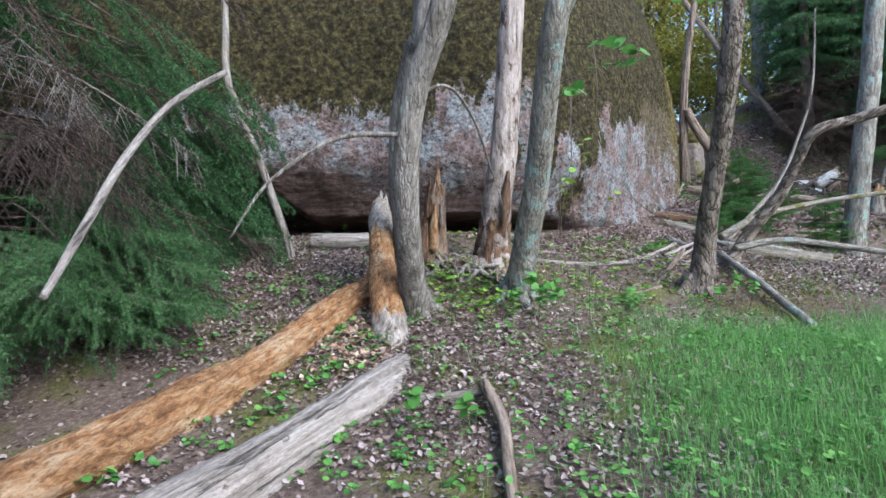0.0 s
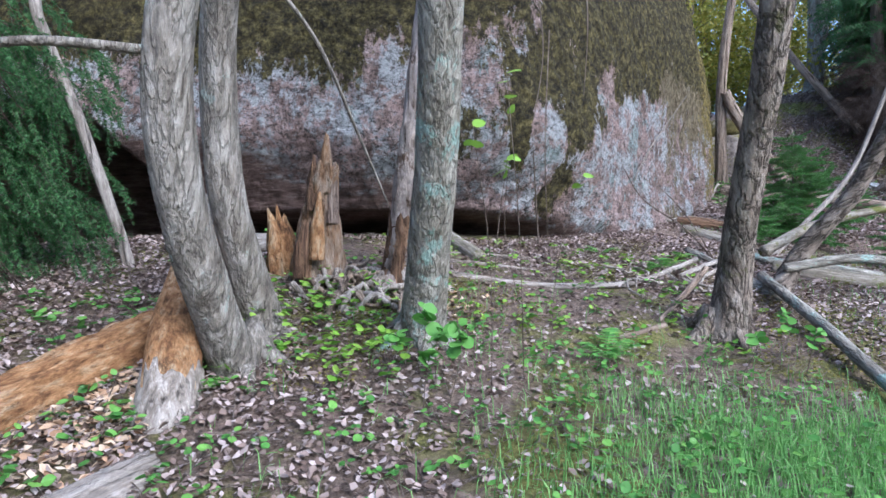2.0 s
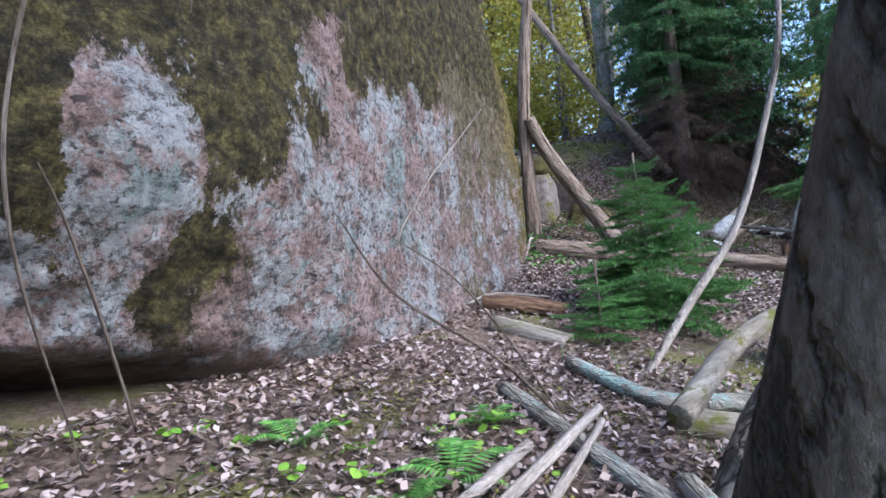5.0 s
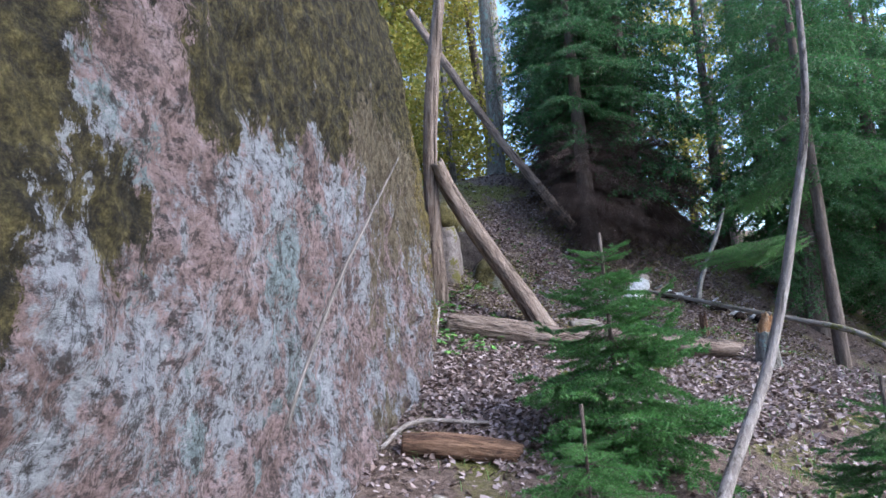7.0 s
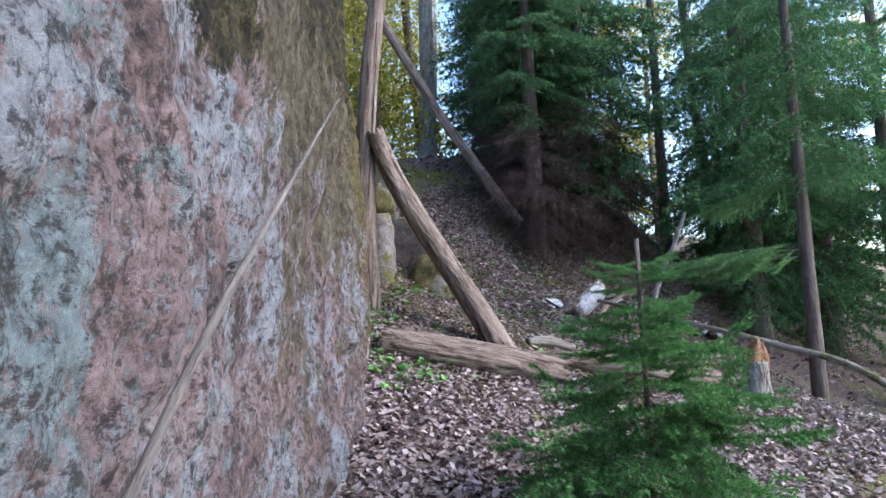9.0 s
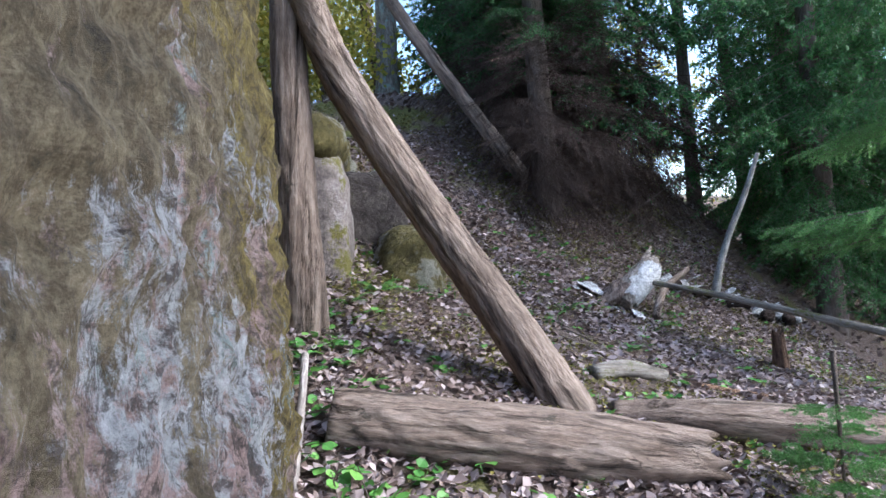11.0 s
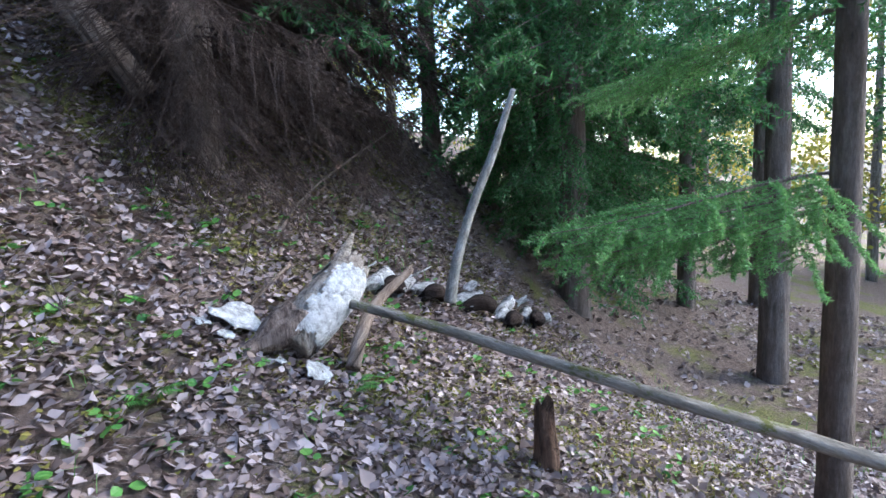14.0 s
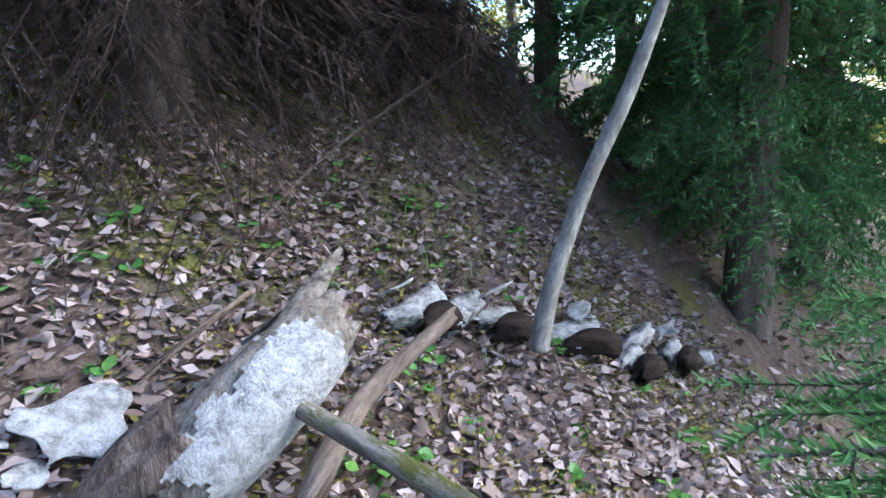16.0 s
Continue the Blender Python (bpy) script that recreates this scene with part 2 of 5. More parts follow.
def birch_material():
    m, t, bs = nodes_of("white_birch_bark")
    v = coords(t, (1.2, 1.2, 3.5))
    f = noise_tex(t, v, 3.0, 6, 0.7)
    col = ramp(t, f, [(0.30, (0.025, 0.022, 0.02)), (0.40, (0.2, 0.18, 0.16)), (0.43, (0.56, 0.555, 0.56)), (0.7, (0.70, 0.70, 0.71))])
    col = mix(t, ramp(t, noise_tex(t, coords(t, (1, 1, 0.5)), 4.5, 8, 0.75), grey(0.50, 0.55)), col, ramp(t, noise_tex(t, coords(t, (5, 5, 1)), 4, 8, 0.75), [(0.3, (0.05, 0.04, 0.032)), (0.5, (0.22, 0.175, 0.14)), (0.7, (0.38, 0.32, 0.27))]))
    link(t, col, bs.inputs["Base Color"])
    bs.inputs["Roughness"].default_value = 0.6
    bump(t, bs, maths(t, "ADD", f, noise_tex(t, coords(t), 30, 4)), 0.6, 0.02)
    return m


MAT = {
    "rock": rock_material(),
    "soil": soil_material(),
    "bark_grey": bark("grey_bark", (0.045, 0.036, 0.030), (0.17, 0.145, 0.125), (0.36, 0.33, 0.31), (0.36, 0.41, 0.38), 0.60, (14, 14, 2.6), 0.9, 2.6),
    "bark_lichen": bark("lichened_bark", (0.06, 0.05, 0.043), (0.20, 0.175, 0.15), (0.36, 0.34, 0.31), (0.30, 0.40, 0.37), 0.54, (13, 13, 3), 0.9, 2.4),
    "bark_pale": bark("pale_peeling_bark", (0.08, 0.058, 0.048), (0.26, 0.205, 0.185), (0.45, 0.39, 0.375), (0.11, 0.07, 0.05), 0.55, (12, 12, 2.6), 0.9, split=0.10),
    "bark_furrow": bark("furrowed_bark", (0.035, 0.026, 0.021), (0.16, 0.12, 0.098), (0.31, 0.265, 0.235), (0.11, 0.10, 0.05), 0.58, (10, 10, 3.6), 1.0, 2.2, 0.75),
    "bark_spruce": bark("spruce_bark", (0.03, 0.022, 0.018), (0.10, 0.075, 0.06), (0.20, 0.16, 0.14), (0.20, 0.22, 0.19), 0.62),
    "wood_grey": bark("weathered_wood", (0.05, 0.04, 0.034), (0.20, 0.165, 0.145), (0.38, 0.34, 0.32), (0.10, 0.085, 0.06), 0.60, (26, 26, 1.6), 0.8, split=0.10),
    "wood_moss": bark("mossy_weathered_wood", (0.04, 0.033, 0.026), (0.15, 0.125, 0.10), (0.32, 0.29, 0.26), (0.12, 0.12, 0.03), 0.52, (20, 20, 2), 0.7),
    "wood_brown": bark("brown_bare_wood", (0.04, 0.027, 0.02), (0.16, 0.115, 0.09), (0.31, 0.245, 0.205), (0.075, 0.06, 0.045), 0.60, (20, 20, 2.0), 0.9, split=0.12),
    "rot_orange": rotten("orange_rotten_wood", [(0.045, 0.026, 0.017), (0.17, 0.08, 0.036), (0.34, 0.18, 0.085), (0.44, 0.31, 0.20), (0.27, 0.23, 0.19)], (8, 8, 3.2)),
    "rot_brown": rotten("brown_rotten_wood", [(0.02, 0.012, 0.009), (0.09, 0.05, 0.034), (0.25, 0.15, 0.095), (0.36, 0.27, 0.21)]),
    "rot_pale": rotten("pale_rotten_wood", [(0.09, 0.07, 0.055), (0.26, 0.205, 0.165), (0.43, 0.37, 0.32), (0.58, 0.53, 0.48)]),
    "birch": birch_material(),
    "rock_small": stone("grey_granite", [(0.08, 0.065, 0.06), (0.24, 0.20, 0.185), (0.36, 0.33, 0.32)], (0.14, 0.125, 0.035)),
    "moss_rock": stone("mossy_stone", [(0.03, 0.025, 0.012), (0.085, 0.07, 0.025), (0.17, 0.14, 0.055)], (0.17, 0.16, 0.13)),
    # granite with the crevice's shade put into its colour
    "rock_shade": stone("crevice_shade_granite", [(0.02, 0.016, 0.014), (0.06, 0.048, 0.042), (0.12, 0.10, 0.09)], (0.05, 0.045, 0.025)),
    "rot_snag": rotten("splintered_wood", [(0.05, 0.03, 0.02), (0.20, 0.115, 0.065), (0.28, 0.22, 0.18), (0.40, 0.36, 0.33)], (10, 10, 2.2)),
    "twig": rotten("dry_twig", [(0.07, 0.05, 0.04), (0.17, 0.13, 0.11), (0.30, 0.26, 0.23)]),
    "twig_pale": rotten("pale_dead_twig", [(0.10, 0.085, 0.075), (0.22, 0.19, 0.17), (0.34, 0.31, 0.29)]),
    "birch_thin": bark("grey_birch_stem", (0.05, 0.045, 0.04), (0.20, 0.185, 0.165), (0.40, 0.38, 0.36), (0.09, 0.085, 0.06), 0.60, (10, 10, 6), 0.7),
    # the sun's warm yellow on far foliage is put into this leaf colour
    "leaf_sunlit": leaf("sunlit_leaves", [(0.20, 0.22, 0.04), (0.36, 0.34, 0.06), (0.50, 0.40, 0.08)], 0.5, 0.4),
    "rot_frayed": rotten("frayed_wood", [(0.03, 0.02, 0.016), (0.14, 0.10, 0.085), (0.32, 0.25, 0.215), (0.45, 0.37, 0.33)], (14, 14, 1.2)),
    "twig_red": rotten("dead_brown_twig", [(0.035, 0.022, 0.018), (0.085, 0.057, 0.047), (0.16, 0.12, 0.10)]),
    "needle_mid": leaf("green_spruce_needles", [(0.040, 0.110, 0.036), (0.080, 0.200, 0.062), (0.14, 0.300, 0.095)], 0.5, 0.38),
    "needle_low": leaf("lower_spruce_needles", [(0.035, 0.085, 0.030), (0.070, 0.160, 0.052), (0.120, 0.240, 0.085)], 0.5, 0.3),
    "rot_dark": rotten("dark_rotten_wood", [(0.006, 0.004, 0.003), (0.028, 0.018, 0.014), (0.09, 0.06, 0.05)]),
    "birch_sheet": rotten("birch_bark_sheet", [(0.30, 0.27, 0.255), (0.58, 0.57, 0.57), (0.70, 0.69, 0.70)], (5, 5, 5)),
    "birch_broken": rotten("broken_birch", [(0.012, 0.010, 0.009), (0.05, 0.04, 0.035), (0.50, 0.48, 0.47), (0.58, 0.57, 0.57), (0.62, 0.61, 0.62)], (4, 4, 4)),
    "needle": leaf("spruce_needles", [(0.030, 0.085, 0.030), (0.064, 0.160, 0.055), (0.12, 0.25, 0.085)], 0.5, 0.38),
    "needle_sap": leaf("sapling_needles", [(0.050, 0.135, 0.036), (0.105, 0.245, 0.062), (0.18, 0.370, 0.10)], 0.5, 0.4),
    "needle_young": leaf("young_spruce_needles", [(0.10, 0.22, 0.065), (0.17, 0.34, 0.10), (0.25, 0.46, 0.15)], 0.5, 0.4),
    "litter": leaf("dry_leaves", [(0.085, 0.055, 0.044), (0.18, 0.125, 0.108), (0.26, 0.195, 0.178), (0.33, 0.26, 0.25), (0.43, 0.35, 0.345)], 0.6, 0.1),
    "chips": leaf("wood_chips", [(0.22, 0.12, 0.07), (0.40, 0.27, 0.18), (0.52, 0.42, 0.33)], 0.8, 0.05),
    "herb": leaf("herb_leaves", [(0.06, 0.16, 0.035), (0.11, 0.27, 0.055), (0.20, 0.38, 0.08)], 0.45, 0.35),
    "herb_yellow": leaf("pale_herb_leaves", [(0.12, 0.26, 0.03), (0.22, 0.38, 0.05), (0.30, 0.44, 0.08)], 0.45, 0.35),
    "grass": leaf("grass_blades", [(0.11, 0.24, 0.06), (0.18, 0.36, 0.10), (0.27, 0.46, 0.16)], 0.55, 0.4),
    "moss": leaf("moss_tufts", [(0.06, 0.06, 0.012), (0.16, 0.14, 0.025), (0.26, 0.21, 0.05)], 0.8, 0.2),
}

# ---- terrain ----
HUMP_X, HUMP_Y = (-3, 0.3, 3.5, 7, 10.5, 14), (-1, 2, 5, 8, 11, 14, 17)
HUMPS = np.array([
    [0.04, 0.11, -0.05, 0.06, 0.06, 0.0], [-0.38, -0.39, 0.14, -0.29, -0.17, -0.15], [0.09, 0.15, -0.4, 0.19, -0.05, -0.35],
    [0.43, 0.26, 0.18, -0.25, -0.12, 0.67], [-0.88, -0.19, 0.15, 0.19, 0.43, -0.87], [-0.14, -0.24, 0.03, 0.34, -0.25, 0.8], [-0.19, -0.58, 0.87, 0.56, 1.6, 1.7]])


def soft(v, k=1.0):
    return k * np.logaddexp(0, v / k)


def ground(x, y):
    """Height of the forest floor: a bank, a shelf below the boulder, a hillside behind, and low swells."""
    x, y = np.asarray(x, float), np.asarray(y, float)
    z = -0.25 + 0.17 * soft(y + 0.5) + 0.32 * soft(y - 12.5) - 0.49 * soft(y - 24, 3) - 0.05 * soft(x - 4) + 0.05 * soft(x - 20, 2)
    for j, hy in enumerate(HUMP_Y):
        for i, hx in enumerate(HUMP_X):
            z = z + HUMPS[j, i] * np.exp(-((x - hx) ** 2 + (y - hy) ** 2) / 7.22)
    return z


def gz(x, y, up=0.0):
    return (x, y, float(ground(x, y)) + up)


# ---- mesh helpers ----
rng = np.random.default_rng(7)


def wave(p, seed, scale):
    """Cheap smooth noise in -1..1 at many points at once."""
    r = np.random.default_rng(seed)
    out = np.zeros(len(p))
    amp, tot = 1.0, 0.0
    for o in range(4):
        for _ in range(3):
            k = r.normal(size=3) * scale * 2 ** o
            out += amp * np.sin(p @ k + r.uniform(0, 6.28))
            tot += amp * 0.7
        amp *= 0.55
    return out / tot


def mesh_of(name, verts, faces, material, smooth=False):
    me = bpy.data.meshes.new(name)
    verts = np.asarray(verts, float)
    if isinstance(faces, np.ndarray):
        n, k = faces.shape
        me.vertices.add(len(verts))
        me.vertices.foreach_set("co", verts.ravel())
        me.loops.add(n * k)
        me.loops.foreach_set("vertex_index", faces.astype(np.int32).ravel())
        me.polygons.add(n)
        me.polygons.foreach_set("loop_start", np.arange(0, n * k, k, dtype=np.int32))
        me.update(calc_edges=True)
    else:
        me.from_pydata(verts.tolist(), [], [list(f) for f in faces])
    if smooth:
        me.polygons.foreach_set("use_smooth", [True] * len(me.polygons))
    for m in material if isinstance(material, list) else [material]:
        me.materials.append(m)
    return me


def part(name, me, parent, label=""):
    ob = new(name, me)
    ob.parent = parent
    if label:
        ob["label"] = label
    return ob


def base(name, label, category, at=(0, 0, 0), group="", kind=""):
    ob = new(name)
    ob.location = at
    return tagged(ob, label, category, group, kind)


def spline(points, n):
    """Evenly spread points on a smooth curve through the given ones (any number of columns)."""
    p = np.asarray(points, float)
    p = np.vstack([2 * p[0] - p[1], p, 2 * p[-1] - p[-2]])
    u = np.linspace(0, len(p) - 3 - 1e-6, n)
    i = u.astype(int)
    t = (u - i)[:, None]
    a, b, c, d = p[i], p[i + 1], p[i + 2], p[i + 3]
    return 0.5 * (2 * b + (c - a) * t + (2 * a - 5 * b + 4 * c - d) * t ** 2 + (3 * b - a - 3 * c + d) * t ** 3)


def tube(points, seg=12, rings=None, rough=0.0, furrow=0.0, plates=6.0, seed=1, cap=True, jag=0.0, step=0.06):
    """A round limb through rows of (x, y, z, radius), with lumps, furrows along it, and a splintered end if jag is given."""
    p = np.asarray(points, float)
    length = np.linalg.norm(np.diff(p[:, :3], axis=0), axis=1).sum()
    n = rings or max(3, int(length / step))
    q = spline(p, n)
    c, r = q[:, :3], np.maximum(q[:, 3], 0.0008)
    tan = np.gradient(c, axis=0)
    tan /= np.linalg.norm(tan, axis=1)[:, None] + 1e-9
    ref = np.array([1.0, 0.02, 0.01]) if abs(tan[:, 0]).mean() < 0.8 else np.array([0.0, 1.0, 0.02])
    sx = np.cross(tan, ref)
    sx /= np.linalg.norm(sx, axis=1)[:, None]
    sy = np.cross(tan, sx)
    a = np.linspace(0, 2 * np.pi, seg, endpoint=False)
    ring = np.cos(a)[None, :, None] * sx[:, None] + np.sin(a)[None, :, None] * sy[:, None]
    along = np.linspace(0, length, n)
    k = np.ones((n, seg))
    if rough:
        s = np.stack([np.broadcast_to(np.cos(a) * 1.0, (n, seg)), np.broadcast_to(np.sin(a), (n, seg)), np.broadcast_to(along[:, None] * 2.0, (n, seg))], -1).reshape(-1, 3)
        k = k + rough * wave(s, seed, 1.6).reshape(n, seg)
    if furrow:
        s = np.stack([np.broadcast_to(np.cos(a) * plates, (n, seg)), np.broadcast_to(np.sin(a) * plates, (n, seg)), np.broadcast_to(along[:, None] * plates * 1.1, (n, seg))], -1).reshape(-1, 3)
        w = wave(s, seed + 50, 0.9).reshape(n, seg)
        k = k + furrow * (np.minimum(np.abs(w) * 2.2, 0.6) - 0.4)
    v = (c[:, None] + ring * (r[:, None] * k)[..., None])
    if jag:
        lift = np.random.default_rng(seed + 9).uniform(-jag, jag, seg)
        lift = np.convolve(np.r_[lift, lift, lift], [0.2, 0.6, 0.2], "same")[seg:2 * seg]
        m = max(1, n // 6)
        for i in range(m):
            v[n - 1 - i] += tan[-1] * (lift * (1 - i / m))[:, None]
    v = v.reshape(-1, 3)
    i, j = np.meshgrid(np.arange(n - 1), np.arange(seg), indexing="ij")
    a0, a1 = i * seg + j, i * seg + (j + 1) % seg
    f = np.stack([a0, a1, a1 + seg, a0 + seg], -1).reshape(-1, 4)
    faces = f.tolist()
    if cap:
        v = np.vstack([v, c[0], c[-1] - tan[-1] * (jag * 0.6)])
        b = n * seg
        faces += [[(j + 1) % seg, j, b] for j in range(seg)] + [[(n - 1) * seg + j, (n - 1) * seg + (j + 1) % seg, b + 1] for j in range(seg)]
    return v, faces


def join(pieces):
    vs, fs, o = [], [], 0
    for v, f in pieces:
        vs.append(np.asarray(v))
        fs += [[i + o for i in q] for q in (f.tolist() if isinstance(f, np.ndarray) else f)]
        o += len(v)
    return np.vstack(vs), fs


def limb_object(name, points, material, label, category, group="", **kw):
    """A log, pole or branch as one object, with its grain along its own z axis."""
    p = np.asarray(points, float)
    a, b = Vector(p[0, :3]), Vector(p[-1, :3])
    m = Matrix.Translation(a) @ (b - a).to_track_quat("Z", "X").to_matrix().to_4x4()
    inv = np.array(m.inverted())
    q = p.copy()
    q[:, :3] = p[:, :3] @ inv[:3, :3].T + inv[:3, 3]
    v, f = tube(q, **kw)
    ob = new(name, mesh_of(name, v, f, material, True))
    ob.matrix_world = m
    return tagged(ob, label, category, group)


def tri_soup(p, d, side, length, width):
    """One slim triangle for each row: from p along d, as wide as width along side."""
    n = len(p)
    v = np.empty((n, 3, 3))
    v[:, 0], v[:, 1], v[:, 2] = p - side * width * 0.5, p + side * width * 0.5, p + d * length
    return v.reshape(-1, 3), np.arange(3 * n).reshape(-1, 3)


def unit(a):
    return a / (np.linalg.norm(a, axis=-1, keepdims=True) + 1e-9)


# ---- ground ----
def build_ground():
    xs = np.r_[-900, -400, -180, -90, -50, -30, -20, -14, -10, np.arange(-7, 19, 0.11), 20, 22, 25, 30, 38, 50, 90, 180, 400, 900]
    ys = np.r_[-900, -400, -180, -90, -50, -30, -20, -14, -9, np.arange(-5, 20, 0.11), 20.5, 22, 24, 27, 31, 38, 50, 90, 180, 400, 900]
    gx, gy = np.meshgrid(xs, ys)
    z = ground(np.clip(gx, -60, 60), np.clip(gy, -60, 60))
    p = np.stack([gx, gy, z], -1).reshape(-1, 3)
    near = np.exp(-((p[:, 0] - 6) / 12) ** 4 - ((p[:, 1] - 7) / 13) ** 4)
    p[:, 2] += near * (0.035 * wave(p, 3, 1.6) + 0.014 * wave(p, 4, 7.0))
    n, m = len(ys), len(xs)
    i, j = np.meshgrid(np.arange(n - 1), np.arange(m - 1), indexing="ij")
    a = (i * m + j).ravel()
    f = np.stack([a, a + 1, a + 1 + m, a + m], -1)
    tagged(new("ground", mesh_of("ground", p, f, MAT["soil"], True)), "forest floor of brown leaf mould and moss", "ground", kind="structure")


build_ground()


# ---- boulders ----
def smooth01(a, b, v):
    t = np.clip((v - a) / (b - a), 0, 1)
    return t * t * (3 - 2 * t)


# where moss grows (above zero) and where the rock stays bare: along, height, half width, half height, weight
MOSS_PATCHES = [
    (-1.1, 4.0, 1.3, 0.8, 0.15), (-0.4, 3.2, 0.6, 0.35, 0.14), (-0.95, 2.9, 0.5, 0.25, -0.10), (1.25, 2.65, 0.45, 0.4, 0.22), (2.2, 3.25, 0.5, 0.40, 0.22), (1.85, 3.0, 0.25, 0.5, 0.16),
    (1.76, 2.4, 0.13, 0.6, 0.24), (2.46, 2.66, 0.18, 0.34, 0.26), (2.30, 2.15, 0.19, 0.25, 0.25), (2.10, 1.88, 0.17, 0.22, 0.25), (2.12, 2.5, 0.15, 0.3, -0.24),
    (2.68, 3.1, 0.18, 0.45, 0.26), (3.12, 3.1, 0.22, 0.35, -0.12), (2.93, 2.97, 0.13, 0.2, 0.24), (3.2, 3.35, 0.14, 0.2, 0.22), (3.5, 3.75, 0.35, 0.35, 0.18), (4.0, 3.75, 0.26, 0.36, 0.24),
    (3.8, 3.15, 0.25, 0.3, -0.10), (0.4, 2.7, 0.5, 0.5, -0.05), (3.3, 4.6, 0.6, 0.6, 0.12), (0.3, 4.2, 0.8, 0.5, 0.05), (-4.0, 4.0, 2.0, 0.8, 0.10)]


def build_boulder():
    """A great boulder: an outline in plan, hollowed out under its lower edge, leaning back towards its top."""
    plan = [(-10.5, 10.5), (-9.0, 8.9), (-6.8, 7.9), (-4.4, 7.3), (-2.6, 7.12), (-1.0, 7.1), (0.5, 7.0), (1.6, 7.1), (2.45, 7.65), (3.05, 8.33), (3.8, 9.32), (4.6, 10.38), (5.30, 11.32), (5.76, 12.02), (6.06, 12.6), (6.02, 13.2), (5.4, 14.2), (3.5, 15.3), (0, 16), (-4, 16), (-9, 15), (-11, 12.5)]
    n = 1150
    c = spline(plan + plan[:1], n)[:-1]
    n -= 1
    tan = unit(np.roll(c, -1, 0) - np.roll(c, 1, 0))
    inward = np.stack([-tan[:, 1], tan[:, 0]], -1)
    zs = np.r_[np.arange(0.9, 4.4, 0.027), np.arange(4.4, 7.2, 0.07)]
    front = smooth01(3.3, 1.2, c[:, 0]) * (c[:, 1] < 9.5) + 0.16 * smooth01(4.6, 2.5, c[:, 0]) * (c[:, 1] < 11)
    rows = []
    for z in zs:
        edge = 1.80 - 0.10 * smooth01(0.5, 3.0, c[:, 0]) + 1.3 * smooth01(-1.8, -3.6, c[:, 0])
        d = front * (0.55 * smooth01(2.75, 1.6, z) + 1.25 * smooth01(edge + 0.02, edge - 0.30, z))
        d = d + 0.06 * max(0, z - 3.8) ** 2
        d = d - 0.10 * smooth01(2.4, 1.4, z) * smooth01(3.4, 4.6, c[:, 0])
        rows.append(np.c_[c + inward * d[:, None], np.full(n, z)])
    p = np.array(rows)
    nrm = np.concatenate([np.broadcast_to(-inward, (len(zs), n, 2)), np.zeros((len(zs), n, 1))], -1)
    q = p.reshape(-1, 3)
    w = 0.085 * wave(q, 21, 0.9) + 0.036 * wave(q, 22, 3.5) + 0.022 * np.abs(wave(q * np.array([1, 1, 0.6]), 26, 7.0))
    slab = wave(q * np.array([1, 1, 3.2]), 23, 1.5)
    w += 0.085 * np.floor(slab * 4) / 4 * smooth01(2.5, 1.7, q[:, 2]) + 0.020 * wave(q, 24, 12) + 0.012 * wave(q, 27, 24)
    w += smooth01(4.6, 5.5, q[:, 0]) * (0.035 * wave(q, 28, 8.0) + 0.030 * np.abs(wave(q, 29, 15.0)))
    p = p + nrm * w.reshape(len(zs), n)[..., None]
    centre = np.array([0, 11.5, 0])
    caps = []
    for k, zz in ((0.8, 7.6), (0.5, 7.95), (0.2, 8.1)):
        r = p[-1].copy()
        r[:, :2] = centre[:2] + (r[:, :2] - centre[:2]) * k
        r[:, 2] = zz + 0.12 * wave(r, 31, 1.2)
        caps.append(r)
    p = np.concatenate([p, np.array(caps)])
    m = len(p)
    i, j = np.meshgrid(np.arange(m - 1), np.arange(n), indexing="ij")
    a, b = i * n + j, i * n + (j + 1) % n
    f = np.stack([a, b, b + n, a + n], -1).reshape(-1, 4).tolist() + [[(m - 1) * n + j for j in range(n)]]
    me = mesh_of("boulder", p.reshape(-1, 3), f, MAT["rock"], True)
    q = p.reshape(-1, 3)
    bx, bz = q[:, 0], q[:, 2]
    moss = -0.16 + 0.30 * smooth01(2.9, 4.3, bz) - 0.26 * smooth01(3.2, 4.4, bx) * smooth01(4.6, 3.6, bz)
    for x0, z0, rx, rz, w in MOSS_PATCHES:
        moss += w * np.exp(-((bx - x0) / rx) ** 2 - ((bz - z0) / rz) ** 2)
    streak = -0.2 + 0.24 * smooth01(3.7, 4.5, bx) - 0.05 * smooth01(3.4, 2.6, bz) * smooth01(4.4, 5.0, bx) + 0.12 * smooth01(3.0, 4.2, bz) * smooth01(2.6, 3.8, bx)
    yellow = -0.25 + 0.33 * smooth01(4.9, 5.9, bx) - 0.10 * smooth01(2.9, 2.2, bz)
    for name, values in (("moss", moss), ("streak", streak), ("yellow", yellow)):
        me.attributes.new(name, "FLOAT", "POINT").data.foreach_set("value", values.astype(np.float32))
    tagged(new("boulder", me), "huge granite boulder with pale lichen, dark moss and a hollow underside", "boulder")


build_boulder()


